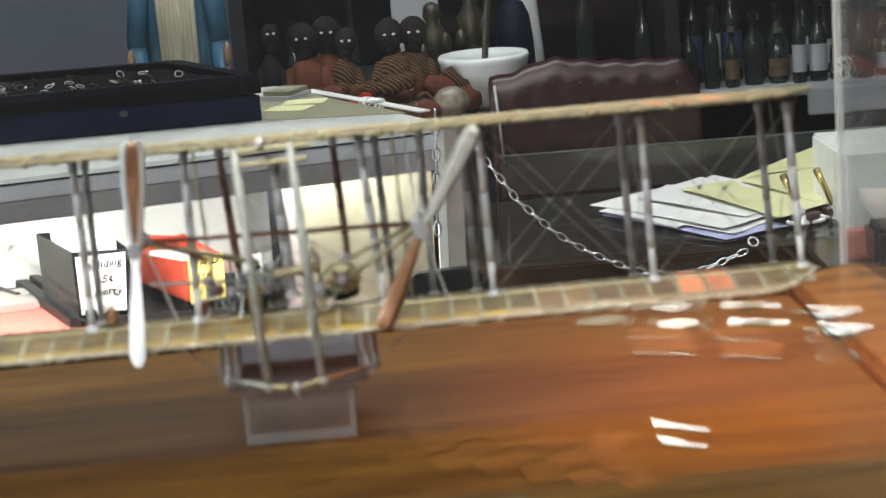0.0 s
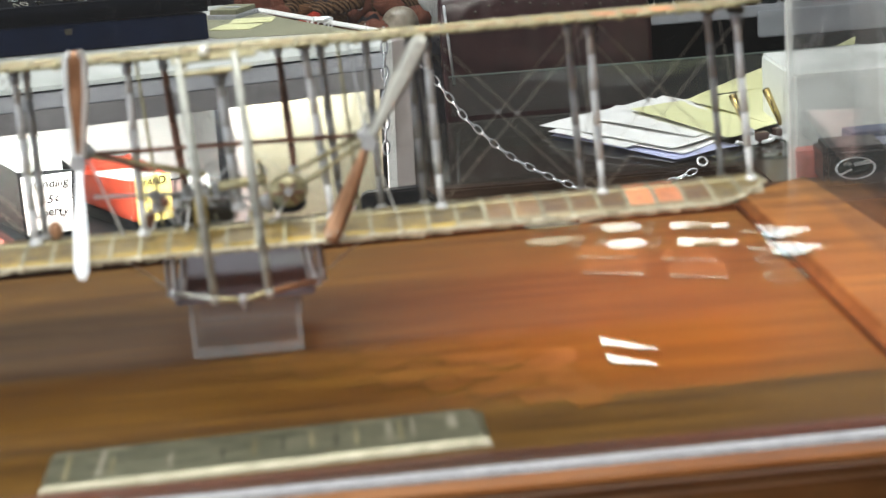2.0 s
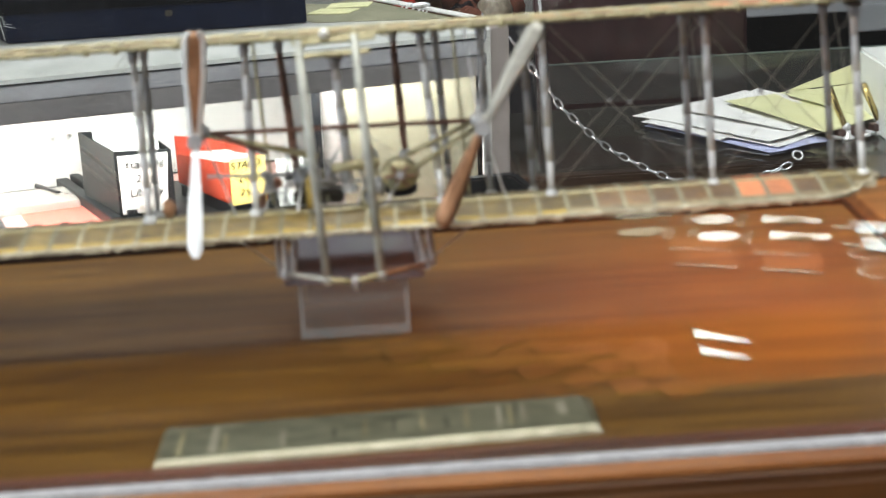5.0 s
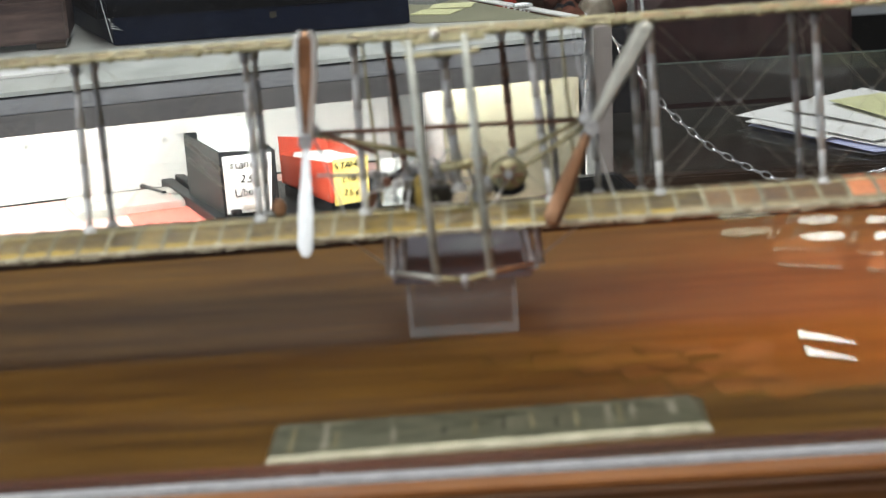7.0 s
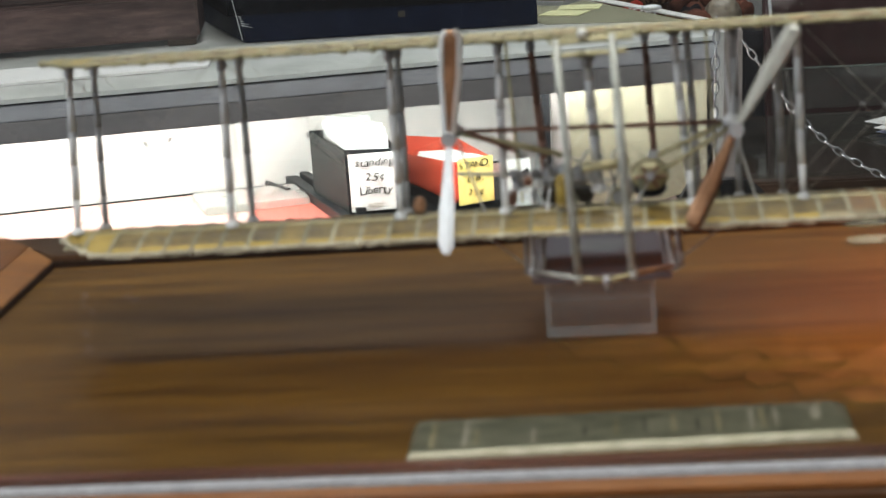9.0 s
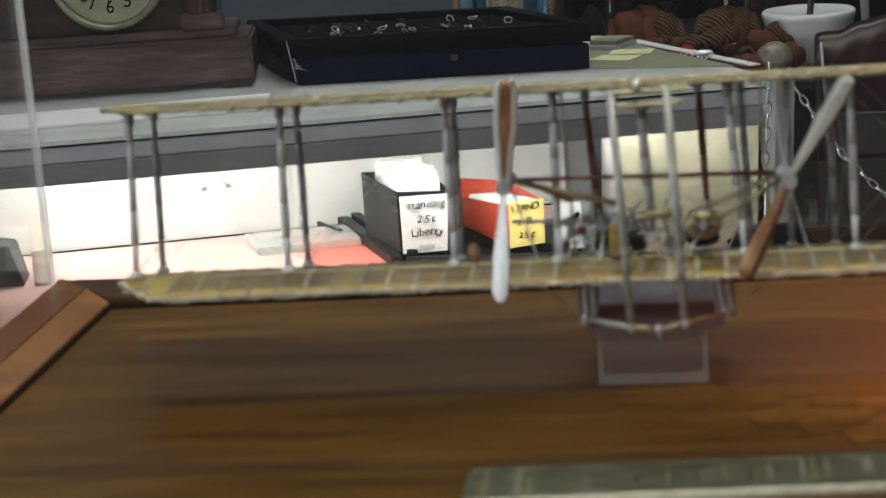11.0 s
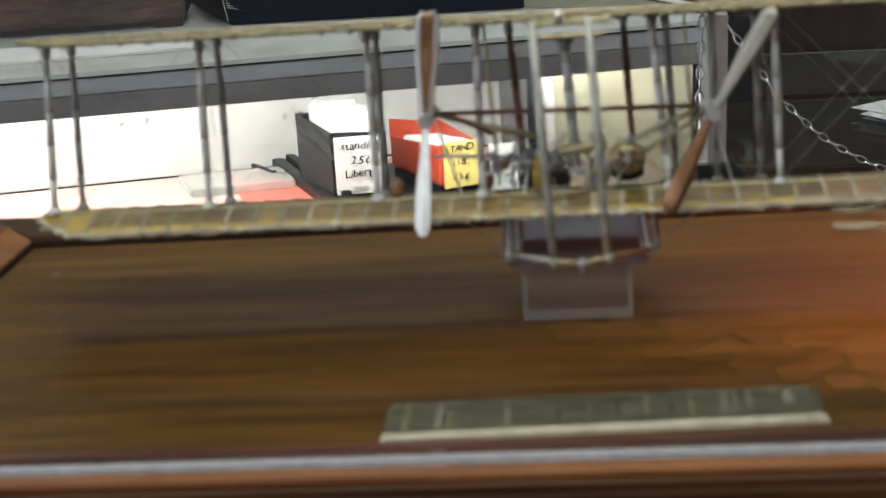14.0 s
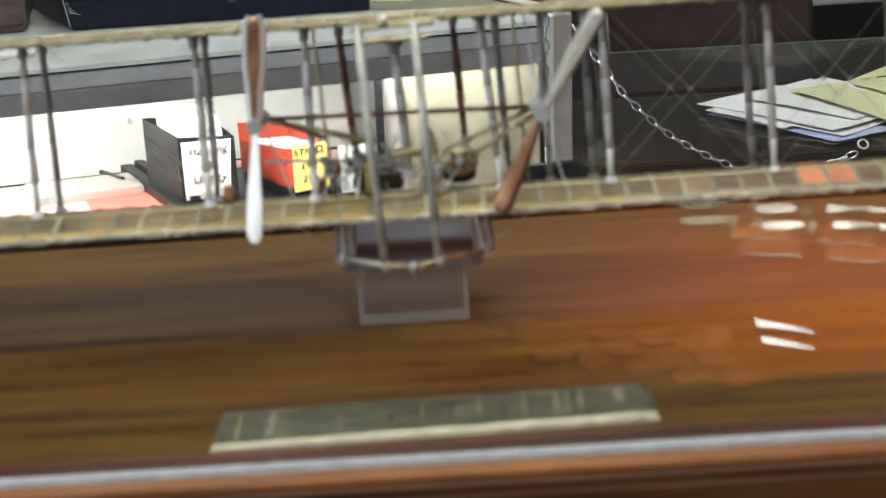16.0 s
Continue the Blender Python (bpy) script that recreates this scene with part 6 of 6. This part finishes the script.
for k in range(7):
    xx = -0.06 + k * 0.095
    bottle(xx, 2.12, -0.143, 0.016, 0.15 + 0.03 * (k % 3), BOTTLE_DARK, BOTTLE_DARK, "tall dark bottle on the shelf")

# ---- counter on the camera's side, mirrored in the cover ----
YM = CYF - 0.002
tray2 = thing("coin_counter", (0.3, -1.3, -1.0), "low glass counter with red felt and coin cards, facing the case", "counter")
part("counter_body", mesh(slab, [(-0.7, -1.95), (1.0, -1.95), (1.0, -0.52), (-0.7, -0.52)], -1.0, -0.236), SHELF_DARK, tray2)
part("velvet", mesh(slab, [(-0.69, -1.94), (0.99, -1.94), (0.99, -1.478), (-0.69, -1.478)], -0.2358, -0.229), DEEP_VELVET, tray2, "black velvet pad")
part("felt", mesh(slab, [(-0.69, -1.477), (0.99, -1.477), (0.99, -0.892), (-0.69, -0.892)], -0.2358, -0.229), COUNTER_FELT, tray2, "red felt pad")
part("velvet", mesh(slab, [(-0.69, -0.891), (0.99, -0.891), (0.99, -0.53), (-0.69, -0.53)], -0.2358, -0.229), DEEP_VELVET, tray2, "black velvet pad")


def mirrored(y):
    return 2 * YM - y


def card(name, x, y, sx, sy, mat, rz=0.0, round_one=False, lift=0.0):
    """A flat card or coin on the counter."""
    t = thing(name, (x, mirrored(y), -0.2285), "round white coin card on the felt, real and reflected copies alike" if round_one else "white paper card on the counter, real and reflected copies alike", "card", "cards on the coin counter")
    zc = -0.2268 + lift
    if round_one:
        part("disc", mesh(lathe, (x, mirrored(y), zc), [(sx / 2, 0), (sx / 2, 0.002)], 28, Matrix.Diagonal((1, sy / sx, 1, 1))), mat, t)
    else:
        part("card", mesh(box, (x, mirrored(y), zc), (sx, sy, 0.002), rz), mat, t)


def quad_card(name, corners, mat, label="white paper card on the counter, real and reflected copies alike"):
    """A flat card with four free corners, given as seen in the mirror."""
    cx, cy = sum(p[0] for p in corners) / 4, sum(p[1] for p in corners) / 4
    t = thing(name, (cx, mirrored(cy), -0.2285), label, "card", "cards on the coin counter")
    part("card", mesh(slab, [(x, mirrored(y)) for x, y in corners][::-1], -0.2285, -0.2268), mat, t)


def coin_ring(x, y, r):
    t = thing("coin_ring", (x, mirrored(y), -0.2285), "thin white ring-shaped coin mount on the felt", "ring", "cards on the coin counter")
    part("ring", mesh(torus, pose(x, mirrored(y), -0.2275) @ Matrix.Diagonal((1, 0.9, 0.5, 1)), r, 0.0010, 28, 6), MOUNT_DULL, t)


quad_card("paper_card", [(-0.085, 1.191), (-0.038, 1.18), (-0.022, 1.22), (-0.069, 1.231)], MOUNT_WHITE)
quad_card("paper_card", [(-0.081, 1.13), (-0.035, 1.119), (-0.019, 1.162), (-0.065, 1.173)], MOUNT_WHITE)
quad_card("paper_card", [(-0.038, 1.015), (0.012, 1.008), (0.03, 1.043), (-0.021, 1.054)], MOUNT_DULL)
quad_card("paper_strip", [(0.003, 1.139), (0.06, 1.125), (0.06, 1.132), (0.003, 1.147)], MOUNT_WHITE)
card("round_card", 0.024, 1.174, 0.045, 0.05, MOUNT_WHITE, 0, True)
card("round_card", 0.028, 1.107, 0.045, 0.05, MOUNT_WHITE, 0, True)
# The second, offset pass builds the cards' reflections in the counter glass as solids.
for dx, dy in ((0, 0), (-0.006, -0.0685)):
    quad_card("paper_card", [(0.414 + dx, 1.012 + dy), (0.421 + dx, 1.039 + dy), (0.480 + dx, 1.009 + dy), (0.4745 + dx, 0.994 + dy)], MOUNT_WHITE)
    card("round_card", 0.4440 + dx, 0.9985 + dy, 0.028, 0.012, MOUNT_DULL, 0, True, 0.0022)
    quad_card("paper_strip", [(0.505 + dx, 0.993 + dy), (0.557 + dx, 0.965 + dy), (0.553 + dx, 0.953 + dy), (0.503 + dx, 0.981 + dy)], MOUNT_WHITE)
    quad_card("paper_strip", [(0.483 + dx, 0.979 + dy), (0.501 + dx, 0.968 + dy), (0.499 + dx, 0.963 + dy), (0.482 + dx, 0.973 + dy)], MOUNT_DULL, "narrow pale paper strip on the felt, real and reflected copies alike")
    quad_card("paper_strip", [(0.301 + dx, 1.089 + dy), (0.318 + dx, 1.080 + dy), (0.316 + dx, 1.072 + dy), (0.300 + dx, 1.081 + dy)], MOUNT_DULL, "narrow pale paper strip on the felt, real and reflected copies alike")
    card("round_card", 0.520 + dx, 0.941 + dy * 0.965, 0.044, 0.029, MOUNT_BLUE, 0, True, 0.0014)
    card("round_card", 0.365 + dx, 1.029 + dy, 0.045, 0.033, MOUNT_WHITE, 0, True)
    card("round_card", 0.287 + dx, 1.067 + dy, 0.050, 0.029, MOUNT_DULL, 0, True)
    for sx, sy in ((0.330, 1.029), (0.335, 1.028), (0.385, 1.003), (0.3895, 0.999), (0.308, 1.041), (0.314, 1.039)):
        quad_card("paper_strip", [(sx + dx, sy + dy), (sx + dx + 0.0016, sy + dy), (sx + dx + 0.0161, sy + dy + 0.045), (sx + dx + 0.0145, sy + dy + 0.045)], MOUNT_DULL, "narrow pale paper strip on the felt, real and reflected copies alike")
coin_ring(0.494, 0.864, 0.020)
coin_ring(0.488, 0.801, 0.020)
for corners in ([(0.301, 0.934), (0.314, 0.970), (0.372, 0.951), (0.362, 0.912)], [(0.299, 0.875), (0.314, 0.921), (0.374, 0.901), (0.358, 0.850)], [(0.383, 0.899), (0.394, 0.935), (0.449, 0.917), (0.436, 0.875)], [(0.380, 0.837), (0.393, 0.884), (0.449, 0.866), (0.434, 0.812)]):
    quad_card("envelope", corners, ENVELOPE, "tan envelope on the red felt")
    (xa, ya), (xd, yd) = corners[0], corners[3]
    quad_card("paper_strip", [(xa, ya - 0.0030), (xa, ya - 0.0012), (xd, yd - 0.0012), (xd, yd - 0.0030)], MOUNT_DULL, "narrow pale paper strip on the felt, real and reflected copies alike")
quad_card("envelope", [(0.217, 0.569), (0.25, 0.548), (0.249, 0.582), (0.225, 0.597)], ENVELOPE, "tan envelope on the red felt")
quad_card("envelope", [(0.218, 0.611), (0.25, 0.589), (0.259, 0.63), (0.236, 0.653)], ENVELOPE, "tan envelope on the red felt")
quad_card("paper_wedge", [(0.281, 0.64), (0.326, 0.613), (0.327, 0.617), (0.283, 0.661)], MOUNT_WHITE, "white paper wedge on the red felt")
quad_card("paper_wedge", [(0.28, 0.592), (0.318, 0.57), (0.319, 0.574), (0.281, 0.614)], MOUNT_WHITE, "white paper wedge on the red felt")
r7 = random.Random(17)
for i in range(8):
    for j in range(3):
        card("envelope", -0.035 + i * 0.037 + 0.012 * j, 0.752 - 0.022 * i - 0.046 * j + r7.uniform(-0.004, 0.004), 0.033, 0.040, ENVELOPE, r7.uniform(-24, -8))
